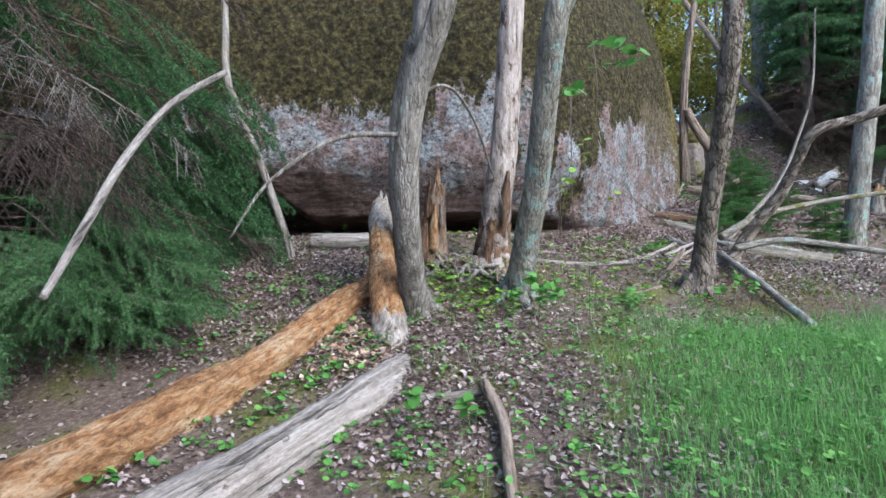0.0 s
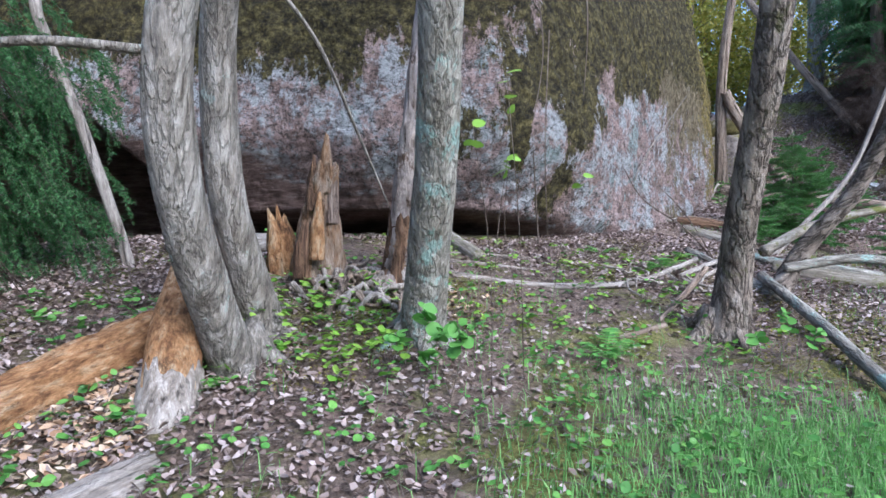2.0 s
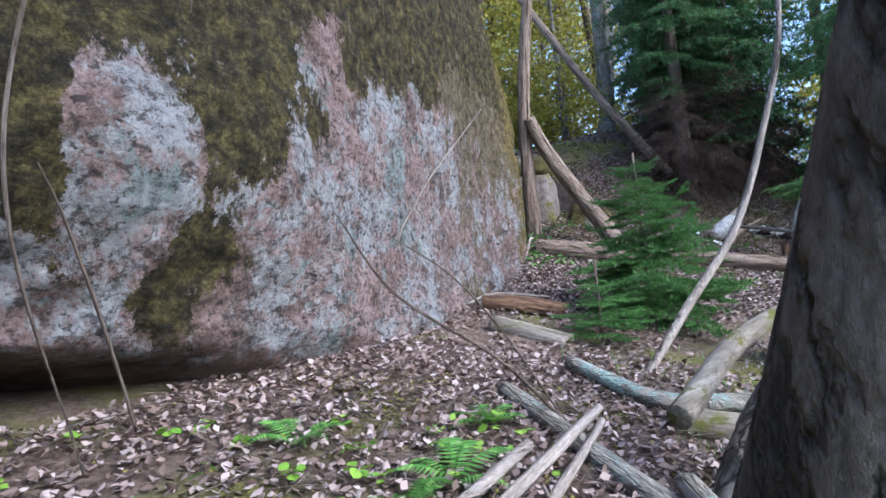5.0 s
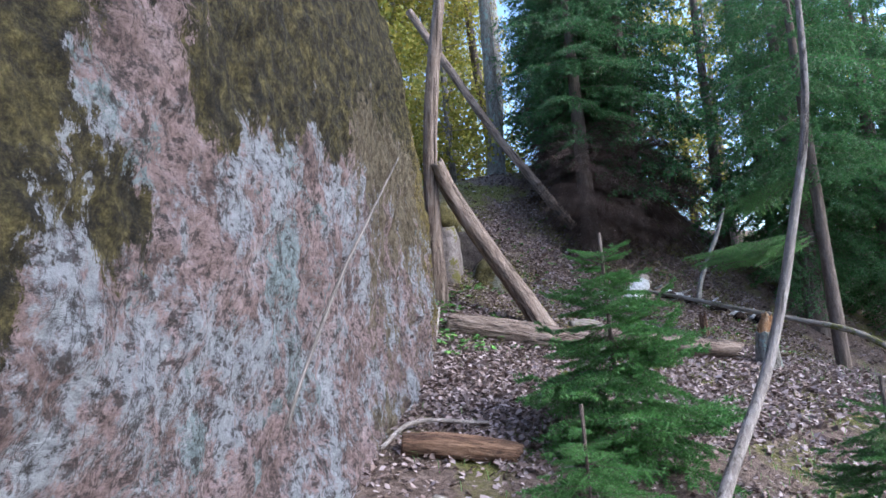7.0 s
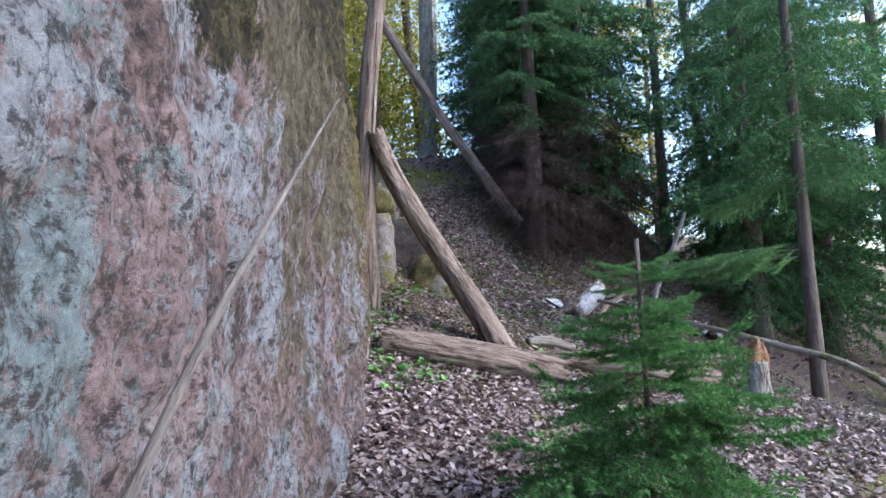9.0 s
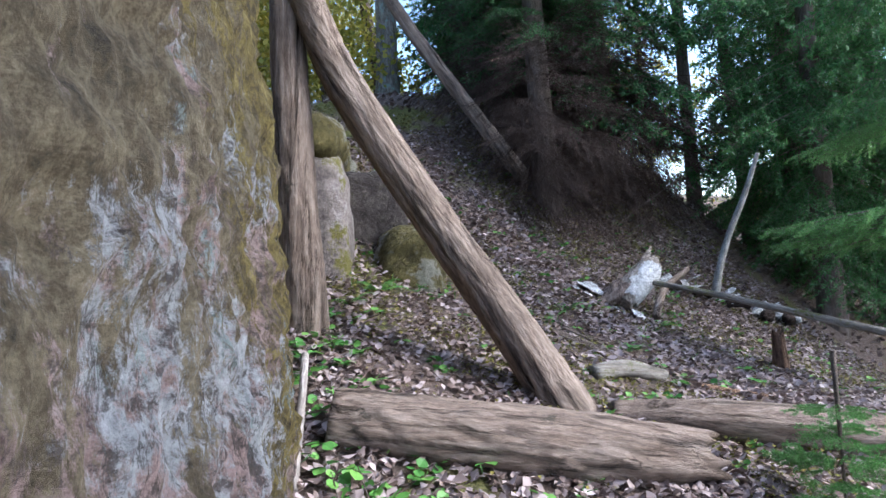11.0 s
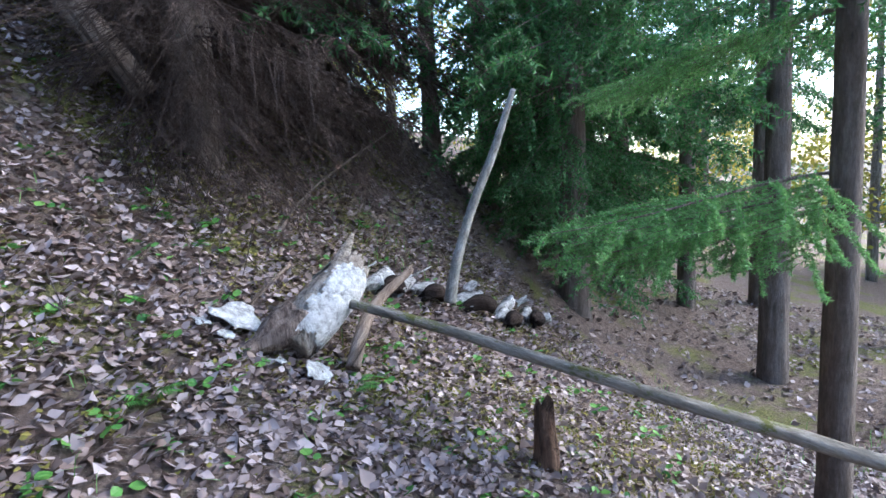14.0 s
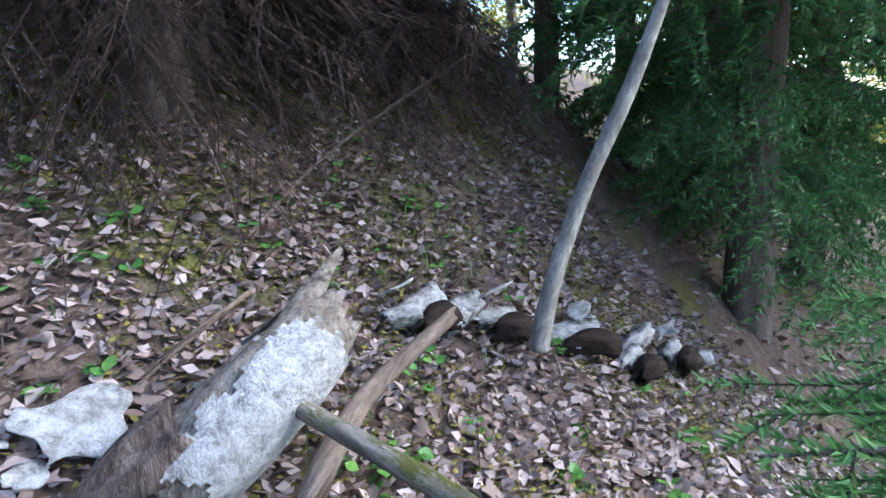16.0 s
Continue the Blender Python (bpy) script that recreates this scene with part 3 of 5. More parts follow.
def lump(name, at, size, material, label, seed, turn=0, power=0.75, rough=0.12, category="rock", res=120):
    """A rounded, uneven block of stone."""
    u, v = np.meshgrid(np.linspace(0, 2 * np.pi, res, endpoint=False), np.linspace(-np.pi / 2, np.pi / 2, res // 2))
    e = lambda a: np.sign(a) * np.abs(a) ** power
    p = np.stack([e(np.cos(v)) * e(np.cos(u)), e(np.cos(v)) * e(np.sin(u)), e(np.sin(v))], -1).reshape(-1, 3)
    s = np.array(size) / 2
    d = unit(p)
    p = p * s + d * (rough * wave(p * s, seed, 2.5) + rough * 0.4 * wave(p * s, seed + 1, 7) + rough * 0.15 * wave(p * s, seed + 2, 20))[:, None]
    n, m = res, res // 2
    i, j = np.meshgrid(np.arange(m - 1), np.arange(n), indexing="ij")
    a, b = i * n + j, i * n + (j + 1) % n
    f = np.stack([a, b, b + n, a + n], -1).reshape(-1, 4)
    ob = new(name, mesh_of(name, p, f, material, True))
    ob.matrix_world = pose(*at, 0, 0, turn)
    return tagged(ob, label, category)


lump("rock", (7.13, 14.38, 2.95), (0.95, 1.2, 2.15), MAT["rock_small"], "upright granite block beside the boulder", 41, -33, 0.22, 0.07, res=160)
lump("rock", (7.98, 13.98, 2.72), (0.55, 0.85, 1.4), MAT["moss_rock"], "low moss-covered rock beside a dark crevice", 44, -33, 0.5, 0.12)
# block added to fill the gap, coloured dark to stand for shade in the crevice
lump("rock", (7.85, 14.45, 3.05), (0.85, 0.6, 1.9), MAT["rock_shade"], "added rock coloured dark as shade at the back of the crevice", 46, -33, 0.4, 0.10)
lump("slab", (7.15, 14.5, 4.12), (1.15, 1.4, 0.5), MAT["moss_rock"], "mossy slab lying on the granite block", 47, -33, 0.55, 0.12)
lump("rock", (7.45, 15.35, 3.95), (1.6, 1.3, 1.3), MAT["moss_rock"], "mossy rock ledge above the crevice", 48, -33, 0.6, 0.2)


# ---- trunks ----
def tree(name, label, trunk, material, limbs=(), limb_material=None, roots=0, **kw):
    t = np.array(trunk, float)
    ob = base(name, label, "tree", tuple(t[0, :3]))
    t[:, :3] -= t[0, :3]
    v, f = tube(t, **kw)
    part("trunk", mesh_of("trunk", v, f, material, True), ob)
    if roots:
        rr = np.random.default_rng(roots)
        for k in range(5):
            a = k * 1.257 + rr.normal(0, 0.3)
            x0, y0, r0 = trunk[1][0], trunk[1][1], trunk[1][3]
            rows = [(x0 + math.cos(a) * r0 * d - trunk[0][0], y0 + math.sin(a) * r0 * d - trunk[0][1], (float(ground(x0 + math.cos(a) * r0 * d, y0 + math.sin(a) * r0 * d)) + h * r0) - trunk[0][2], r0 * w) for d, h, w in ((0.35, 1.1, 0.42), (0.8, 0.45, 0.38), (1.35, 0.05, 0.28), (2.0, -0.22, 0.16))]
            v, f = tube(rows, seg=12, rough=0.12, furrow=0.08, seed=roots + k, step=0.02)
            part("root", mesh_of("root", v, f, material, True), ob)
    for limb in limbs:
        q = np.array(limb, float)
        q[:, :3] -= np.array(trunk[0][:3])
        v, f = tube(q, seg=8, rough=0.1, seed=5, step=0.05)
        part("branch", mesh_of("branch", v, f, limb_material or material, True), ob)
    return ob


def flare(x, y, r, sink=0.12):
    g = float(ground(x, y))
    return [(x, y, g - sink, r * 1.75), (x, y, g + 0.02, r * 1.45), (x, y, g + 0.22, r * 1.12)]


tree("tree", "slender grey-barked tree with a curved lower trunk",
     [(-0.26, 4.56, 0.2, 0.20), (-0.27, 4.50, 0.45, 0.17), (-0.28, 4.22, 0.8, 0.135), (-0.29, 3.98, 1.15, 0.125), (-0.30, 3.75, 1.6, 0.12), (-0.27, 3.6, 2.05, 0.115), (-0.16, 3.5, 2.6, 0.11), (0.08, 3.3, 3.2, 0.105), (0.3, 3.1, 4.2, 0.1), (0.5, 2.9, 8.0, 0.06)],
     MAT["bark_grey"], [[(-0.2, 3.52, 2.5, 0.02), (0.1, 3.6, 2.62, 0.015), (0.35, 3.9, 2.4, 0.012), (0.55, 4.2, 1.9, 0.009), (0.7, 4.4, 1.5, 0.004)], [(-0.25, 3.6, 2.2, 0.025), (-0.8, 3.2, 2.1, 0.02), (-1.3, 3.0, 1.75, 0.014), (-1.6, 2.9, 1.3, 0.008)]],
     seg=80, rough=0.06, furrow=0.08, plates=11.0, seed=11, step=0.018, roots=711)
tree("tree", "slender grey-barked tree rising from the bank",
     [(-0.30, 4.98, 0.45, 0.19), (-0.31, 4.93, 0.75, 0.16), (-0.33, 4.68, 1.2, 0.125), (-0.37, 4.5, 1.65, 0.115), (-0.38, 4.42, 2.1, 0.11), (-0.33, 4.3, 2.6, 0.105), (-0.19, 4.08, 3.1, 0.10), (-0.05, 3.9, 3.7, 0.095), (0.2, 3.8, 8.0, 0.05)],
     MAT["bark_grey"], seg=80, rough=0.06, furrow=0.08, plates=11.0, seed=12, step=0.018, roots=712)
tree("tree", "leaning trunk with blue-green lichen on grey bark",
     [(0.83, 4.95, 0.35, 0.24), (0.85, 4.86, 0.66, 0.18), (0.88, 4.74, 0.9, 0.148), (0.92, 4.56, 1.25, 0.135), (0.98, 4.32, 1.7, 0.128), (1.02, 4.08, 2.2, 0.122), (1.05, 3.86, 2.7, 0.118), (1.10, 3.65, 3.2, 0.112), (1.3, 3.6, 4.2, 0.12), (1.6, 3.4, 9.0, 0.06)],
     MAT["bark_lichen"], seg=96, rough=0.05, furrow=0.10, plates=12.0, seed=13, step=0.016, roots=713)
dead_tree = tree("dead_tree", "dead trunk with pale peeling bark and an orange rotten foot",
     [(0.66, 5.78, 0.8, 0.27), (0.68, 5.72, 1.12, 0.225), (0.70, 5.64, 1.35, 0.19), (0.74, 5.54, 1.75, 0.175), (0.81, 5.45, 2.2, 0.165), (0.87, 5.42, 2.7, 0.155), (0.93, 5.45, 3.3, 0.15), (1.0, 5.4, 4.2, 0.14), (1.2, 5.3, 7.5, 0.08)],
     MAT["bark_pale"], seg=80, rough=0.08, furrow=0.09, plates=8.0, seed=14, step=0.02, roots=714)
v, f = tube([(0.66, 5.78, 0.9, 0.275), (0.68, 5.72, 1.12, 0.232), (0.70, 5.64, 1.35, 0.198), (0.725, 5.58, 1.55, 0.186)], seg=40, rough=0.10, furrow=0.2, seed=17, jag=0.16, step=0.02, cap=False)
foot = part("rotten_foot", mesh_of("rotten_foot", v - np.array([0.66, 5.78, 0.8]), f, MAT["rot_brown"], True), dead_tree, "orange-brown rotten wood where the bark has gone")
v, f = tube([(0.80, 5.36, 1.45, 0.03), (0.83, 5.33, 1.75, 0.055), (0.86, 5.30, 2.1, 0.02)], seg=16, rough=0.3, furrow=0.2, seed=18, step=0.02)
part("bare_patch", mesh_of("bare_patch", v - np.array([0.66, 5.78, 0.8]), f, MAT["rot_brown"], True), dead_tree)
tree("tree", "stout tree with deeply furrowed dark grey bark",
     [(3.14, 5.62, 0.15, 0.27), (3.20, 5.60, 0.50, 0.19), (3.26, 5.55, 0.80, 0.148), (3.28, 5.515, 1.15, 0.126), (3.26, 5.32, 1.6, 0.115), (3.265, 5.11, 2.1, 0.108), (3.26, 4.9, 2.6, 0.106), (3.26, 4.62, 3.6, 0.105), (3.4, 4.35, 6.0, 0.10), (3.6, 4.0, 10.0, 0.07)],
     MAT["bark_furrow"], seg=150, rough=0.05, furrow=0.07, plates=16.0, seed=15, step=0.012, roots=715)

# ---- snags, logs and poles ----
snag = base("broken_snag", "broken stump of pale and orange rotten wood with a splintered tip", "stump", (-0.48, 3.88, 0.0))
for name, rows, mat, seed, jag, note in (
        ("bark_sleeve", [(-0.48, 3.88, -0.05, 0.20), (-0.49, 3.98, 0.28, 0.175), (-0.52, 4.12, 0.55, 0.165)], "wood_grey", 21, 0.10, "grey bark left round the foot"),
        ("bare_wood", [(-0.49, 3.98, 0.26, 0.15), (-0.54, 4.2, 0.7, 0.158), (-0.60, 4.55, 1.15, 0.13), (-0.62, 4.75, 1.36, 0.125)], "rot_orange", 20, 0.16, "crumbling orange wood"),
        ("tip", [(-0.60, 4.58, 1.18, 0.11), (-0.63, 4.95, 1.52, 0.125), (-0.65, 5.2, 1.78, 0.08)], "rot_pale", 19, 0.12, "bleached grey splintered tip")):
    v, f = tube(rows, seg=56, rough=0.14, furrow=0.16, plates=5.0, seed=seed, jag=jag, step=0.02)
    part(name, mesh_of(name, v - np.array([-0.48, 3.88, 0.0]), f, MAT[mat], True), snag, note)
limb_object("rotten_log", [(-2.75, 1.75, -0.28, 0.20), (-2.1, 2.7, -0.02, 0.20), (-1.5, 3.6, 0.28, 0.18), (-0.95, 4.5, 0.68, 0.15), (-0.72, 4.85, 0.85, 0.12)], MAT["rot_orange"], "fallen log of crumbling orange rotten wood", "log", seg=56, rough=0.24, furrow=0.22, seed=22, jag=0.10, step=0.035)
limb_object("grey_log", [(-1.62, 1.6, -0.3, 0.23), (-1.1, 2.4, -0.2, 0.225), (-0.62, 3.12, -0.02, 0.21), (-0.36, 3.66, 0.09, 0.19)], MAT["wood_grey"], "fallen log with weathered silver-grey bark", "log", seg=56, rough=0.10, furrow=0.10, plates=9.0, seed=23, jag=0.03, step=0.03)
stump_at = np.array([-0.12, 5.75, 1.0])
rotten_snag = base("rotten_snag", "jagged rotten stump of brown crumbling wood", "stump", tuple(stump_at))
v, f = tube([(-0.12, 5.75, 0.95, 0.24), (-0.10, 5.7, 1.3, 0.175), (-0.05, 5.62, 1.68, 0.125), (0.0, 5.56, 1.95, 0.11)], seg=64, rough=0.34, furrow=0.5, plates=4.0, seed=24, jag=0.14, step=0.015)
part("trunk", mesh_of("trunk", v - stump_at, f, MAT["rot_snag"], True), rotten_snag)
for k, (dx, dy, z0, z1, r, mat) in enumerate(((0.05, -0.09, 1.75, 2.22, 0.055, "rot_snag"), (-0.05, -0.10, 1.6, 2.02, 0.05, "rot_brown"), (0.0, -0.13, 1.2, 1.72, 0.06, "rot_orange"), (0.10, -0.04, 1.5, 1.98, 0.05, "rot_frayed"), (-0.12, -0.11, 1.05, 1.5, 0.07, "rot_brown"))):
    v, f = tube([(-0.05 + dx, 5.64 + dy, z0, r), (-0.04 + dx, 5.62 + dy, (z0 + z1) / 2, r * 0.9), (-0.02 + dx, 5.58 + dy, z1, r * 0.25)], seg=16, rough=0.35, furrow=0.4, plates=4.0, seed=480 + k, jag=0.05, step=0.015)
    part("shard", mesh_of("shard", v - stump_at, f, MAT[mat], True), rotten_snag)
limb_object("rotten_stub", [(-0.42, 5.85, 1.0, 0.15), (-0.44, 5.82, 1.3, 0.12), (-0.47, 5.78, 1.56, 0.07)], MAT["rot_orange"], "short splintered stub of orange rotten wood", "stump", seg=36, rough=0.3, furrow=0.3, seed=25, jag=0.14, step=0.03)
limb_object("leaning_pole", [(6.60, 13.22, 2.70, 0.125), (6.58, 13.19, 3.2, 0.118), (6.58, 13.19, 3.75, 0.108), (6.60, 13.18, 4.7, 0.098), (6.70, 13.12, 5.9, 0.095), (6.95, 13.0, 7.6, 0.07)], MAT["wood_brown"], "upright dead trunk with brown bark leaning by the boulder", "log", seg=56, rough=0.07, furrow=0.10, plates=8.0, seed=26, jag=0.05, step=0.03)
limb_object("leaning_log", [(7.55, 12.12, 2.22, 0.135), (7.36, 12.4, 2.8, 0.125), (7.14, 12.66, 3.36, 0.115), (6.80, 12.98, 4.2, 0.105), (6.62, 13.02, 4.68, 0.09)], MAT["wood_brown"], "dead log propped at a slant against the upright trunk", "log", seg=56, rough=0.12, furrow=0.14, plates=7.0, seed=27, jag=0.06, step=0.03)
limb_object("leaning_dead_pole", [(10.62, 14.86, 4.15, 0.10), (10.06, 15.43, 5.39, 0.092), (9.5, 15.86, 6.52, 0.085), (8.3, 16.7, 9.2, 0.085)], MAT["wood_brown"], "thin dead trunk leaning over the slope", "log", seg=20, rough=0.08, furrow=0.05, seed=28, step=0.06)
limb_object("fallen_log", [(6.24, 12.4, 2.52, 0.12), (6.6, 12.1, 2.42, 0.14), (7.1, 11.74, 2.29, 0.145), (7.62, 11.46, 2.15, 0.12)], MAT["wood_brown"], "fallen log of cracked brown wood lying on dry leaves", "log", seg=56, rough=0.14, furrow=0.16, plates=6.0, seed=29, jag=0.12, step=0.03)
limb_object("fallen_log", [(7.72, 12.0, 2.26, 0.06), (8.1, 11.62, 2.18, 0.10), (8.8, 11.1, 2.02, 0.12), (9.3, 10.85, 1.95, 0.10)], MAT["wood_brown"], "broken rotten log on the leaf litter", "log", seg=28, rough=0.18, furrow=0.10, seed=30, jag=0.10, step=0.03)
log_at = np.array([10.06, 13.3, 2.60])
birch_log = base("birch_log", "broken birch log with white peeling bark", "log", tuple(log_at))
log_rows = [(10.06, 13.3, 2.60, 0.115), (10.2, 13.26, 2.70, 0.135), (10.38, 13.22, 2.82, 0.13), (10.52, 13.2, 2.91, 0.11), (10.60, 13.19, 2.96, 0.08)]
v, f = tube(log_rows, seg=48, rough=0.18, furrow=0.22, plates=5.0, seed=31, jag=0.06, step=0.015)
part("core", mesh_of("core", v - log_at, f, MAT["rot_pale"], True), birch_log, "bare brown splintered wood")
for k, (first, last, lo, hi, mat, note) in enumerate(((4, 30, 2, 17, "birch_sheet", "white bark torn off in part"), (2, 33, 18, 31, "birch", "grey lichened bark"), (24, 37, 30, 44, "birch_sheet", "white bark at the broken end"))):
    v, f = tube([(*r[:3], r[3] * 1.10 + 0.006) for r in log_rows], seg=48, rough=0.12, seed=31, cap=False, step=0.015)
    tear = np.random.default_rng(470 + k)
    ragged = np.convolve(tear.uniform(-4, 4, 80), np.ones(4) / 2.5, "same").astype(int)
    f = [q for q in f if first + ragged[q[0] % 48] <= q[0] // 48 <= last + ragged[q[0] % 48 + 20] and lo + ragged[q[0] // 48] <= q[0] % 48 <= hi + ragged[q[0] // 48 + 9]]
    used = sorted({i for q in f for i in q})
    at = {i: n for n, i in enumerate(used)}
    part("bark", mesh_of("bark", v[used] - log_at, [[at[i] for i in q] for q in f], MAT[mat], True), birch_log, note)
limb_object("birch_snag", [(11.6, 13.02, 2.5, 0.048), (11.65, 12.97, 2.8, 0.04), (11.78, 12.88, 3.2, 0.037), (11.93, 12.74, 3.62, 0.033), (12.06, 12.60, 4.1, 0.022)], MAT["birch_thin"], "thin leaning birch stem with grey lichened bark", "tree", seg=20, rough=0.06, furrow=0.04, seed=32, step=0.03)
limb_object("fallen_tree", [(10.33, 13.32, 2.82, 0.026), (10.37, 12.7, 2.69, 0.028), (10.39, 12.2, 2.57, 0.03), (10.43, 11.5, 2.39, 0.032), (10.47, 10.76, 2.21, 0.034), (10.52, 10.0, 1.98, 0.036), (10.60, 9.2, 1.35, 0.05)], MAT["wood_moss"], "long thin fallen trunk with dark mossy bark", "log", seg=24, rough=0.10, furrow=0.08, seed=33, step=0.03)
limb_object("stick", [(10.22, 13.02, 2.44, 0.045), (10.4, 13.05, 2.62, 0.04), (10.62, 13.08, 2.72, 0.034), (10.95, 13.0, 2.87, 0.024)], MAT["wood_brown"], "bare broken branch resting on the birch log", "branch", seg=14, rough=0.12, seed=34, jag=0.03, step=0.03)
limb_object("stump", [(10.28, 11.98, 1.93, 0.07), (10.28, 11.98, 2.15, 0.055), (10.27, 11.98, 2.34, 0.045)], MAT["rot_brown"], "small dark rotten stump among dry leaves", "stump", seg=18, rough=0.2, furrow=0.15, seed=35, jag=0.05, step=0.02)
tall = base("stump", "tall grey stump with a splintered orange top", "stump", (9.55, 10.62, 1.55))
v, f = tube([(0, 0, 0, 0.17), (0, 0, 0.3, 0.13), (0.03, 0, 0.55, 0.115)], seg=36, rough=0.1, furrow=0.10, seed=36, jag=0.05, step=0.02)
part("trunk", mesh_of("trunk", v, f, MAT["bark_lichen"], True), tall)
v, f = tube([(0.02, 0, 0.5, 0.10), (0.04, 0, 0.62, 0.095), (0.06, 0, 0.76, 0.05)], seg=28, rough=0.3, furrow=0.4, seed=37, jag=0.10, step=0.015)
part("splintered_top", mesh_of("splintered_top", v, f, MAT["rot_orange"], True), tall, "bare orange splintered wood")


# ---- spruces ----
def frond_lines(length, seed, spread=0.42, droop=0.18, hang=0.25, gap=0.045, sub=True):
    """The axis and twigs of a spruce branch that grows along +x: rows of start and end."""
    r = np.random.default_rng(seed)
    s = np.linspace(0, 1, 14)
    axis = np.c_[s * length, 0.03 * length * np.sin(s * 5 + seed), -droop * length * s ** 1.6 + 0.05 * length * s ** 4]
    n = max(6, int(length / gap))
    u = np.sort(r.uniform(0.10, 0.99, n))
    p = np.stack([np.interp(u, s, axis[:, k]) for k in range(3)], -1)
    side = np.where(np.arange(n) % 2 == 0, 1.0, -1.0)
    l = spread * length * (1.02 - u) ** 0.75 * r.uniform(0.6, 1.1, n) + 0.05
    a = np.radians(r.uniform(38, 62, n))
    d = np.c_[np.cos(a), side * np.sin(a), -hang * r.uniform(0.2, 1.3, n)]
    lines = [(axis[i], axis[i + 1]) for i in range(3, 13)]
    for k in range(n):
        m1 = p[k] + d[k] * l[k] * 0.5
        m2 = m1 + (d[k] + np.array([0.12, 0, -hang * 0.8])) * l[k] * 0.5
        lines += [(p[k], m1), (m1, m2)]
        if sub:
            for w in np.arange(0.2, 0.95, max(0.1, 0.05 / l[k])):
                q = p[k] + (m2 - p[k]) * w
                sd = r.choice([-1, 1])
                e = np.array([0.75 * d[k][0] + 0.3, d[k][1] * 0.4 + sd * 0.55, -hang * r.uniform(0.3, 1.6)])
                lines.append((q, q + e * min(0.11, 0.35 * l[k]) * r.uniform(0.6, 1.2)))
    return axis, np.array(lines)


def needles_on(lines, per_m, length, width, seed):
    r = np.random.default_rng(seed)
    seg = lines[:, 1] - lines[:, 0]
    ln = np.linalg.norm(seg, axis=1)
    count = np.maximum(1, (ln * per_m).astype(int))
    i = np.repeat(np.arange(len(lines)), count)
    p = lines[i, 0] + seg[i] * r.uniform(0, 1, len(i))[:, None]
    t = unit(seg)[i]
    side = unit(np.cross(t, r.normal(size=(len(i), 3)) + np.array([0, 0, 0.6])))
    d = unit(t * r.uniform(0.35, 1.1, len(i))[:, None] + side)
    return tri_soup(p, d, unit(np.cross(d, r.normal(size=(len(i), 3)))), length * r.uniform(0.7, 1.2, len(i))[:, None], width)


def twig_wood(lines, width, seed):
    """Thin three-sided twigs."""
    t = unit(lines[:, 1] - lines[:, 0])
    a = unit(np.cross(t, np.array([0.1, 0.2, 1.0])))
    b = np.cross(t, a)
    n = len(lines)
    v = np.empty((n, 6, 3))
    for k, (ca, cb) in enumerate(((1, 0), (-0.5, 0.87), (-0.5, -0.87))):
        off = (a * ca + b * cb) * width
        v[:, k], v[:, k + 3] = lines[:, 0] + off, lines[:, 1] + off * 0.5
    f = np.array([[0, 1, 4, 3], [1, 2, 5, 4], [2, 0, 3, 5]])
    return v.reshape(-1, 3), (np.arange(n)[:, None, None] * 6 + f[None]).reshape(-1, 4)


def axis_tube(axis, r0, r1):
    v, f = tube(np.c_[axis, np.linspace(r0, r1, len(axis))], seg=5, rings=len(axis), cap=False)
    return v, np.array(f)


class Frond:
    def __init__(self, length, seed, per_m, nlen, nwid, twig=0.0012, bare=False, **kw):
        axis, lines = frond_lines(length, seed, **kw)
        self.n = None if bare else needles_on(lines, per_m, nlen, nwid, seed + 1)
        a, b = axis_tube(axis, 0.006 * length, 0.0012), twig_wood(lines, twig, seed)
        self.w = (np.vstack([a[0], b[0]]), np.vstack([a[1], b[1] + len(a[0])]))


def gather(parts):
    vs, fs, o = [], [], 0
    for v, f in parts:
        vs.append(v)
        fs.append(f + o)
        o += len(v)
    return np.vstack(vs), np.vstack(fs)


def turned(v, at, yaw, pitch, roll, size):
    m = Matrix.LocRotScale(None, Euler((roll, pitch, yaw)), (size,) * 3)
    return v @ np.array(m.to_3x3()).T + np.array(at)


def crown(fronds, height, first, reach, seed, per_whorl=5, gap=0.34, tilt=0.25, top=0.8, low=0.55, stray=0.08):
    """Needles and wood of all the branches of a spruce, whorl by whorl."""
    r = np.random.default_rng(seed)
    need, wood = [], []
    z = first
    while z < height - 0.15:
        rel = (z - first) / (height - first)
        size = reach * (1 - rel) ** top * (low + (1 - low) * min(1, rel * 5)) + 0.12
        k0 = r.uniform(0, 6.28)
        for k in range(per_whorl):
            fr = fronds[r.integers(len(fronds))]
            yaw, s = k0 + k * 6.283 / per_whorl + r.normal(0, 0.25), size * r.uniform(0.7, 1.15)
            pitch = tilt * (1 - rel * 2.2) + r.normal(0, stray)
            at = (0, 0, z + r.normal(0, gap * 0.25))
            if fr.n:
                need.append((turned(fr.n[0], at, yaw, pitch, 0, s), fr.n[1]))
            wood.append((turned(fr.w[0], at, yaw, pitch, 0, s), fr.w[1]))
        z += gap * r.uniform(0.8, 1.2)
    return (gather(need) if need else None), gather(wood)


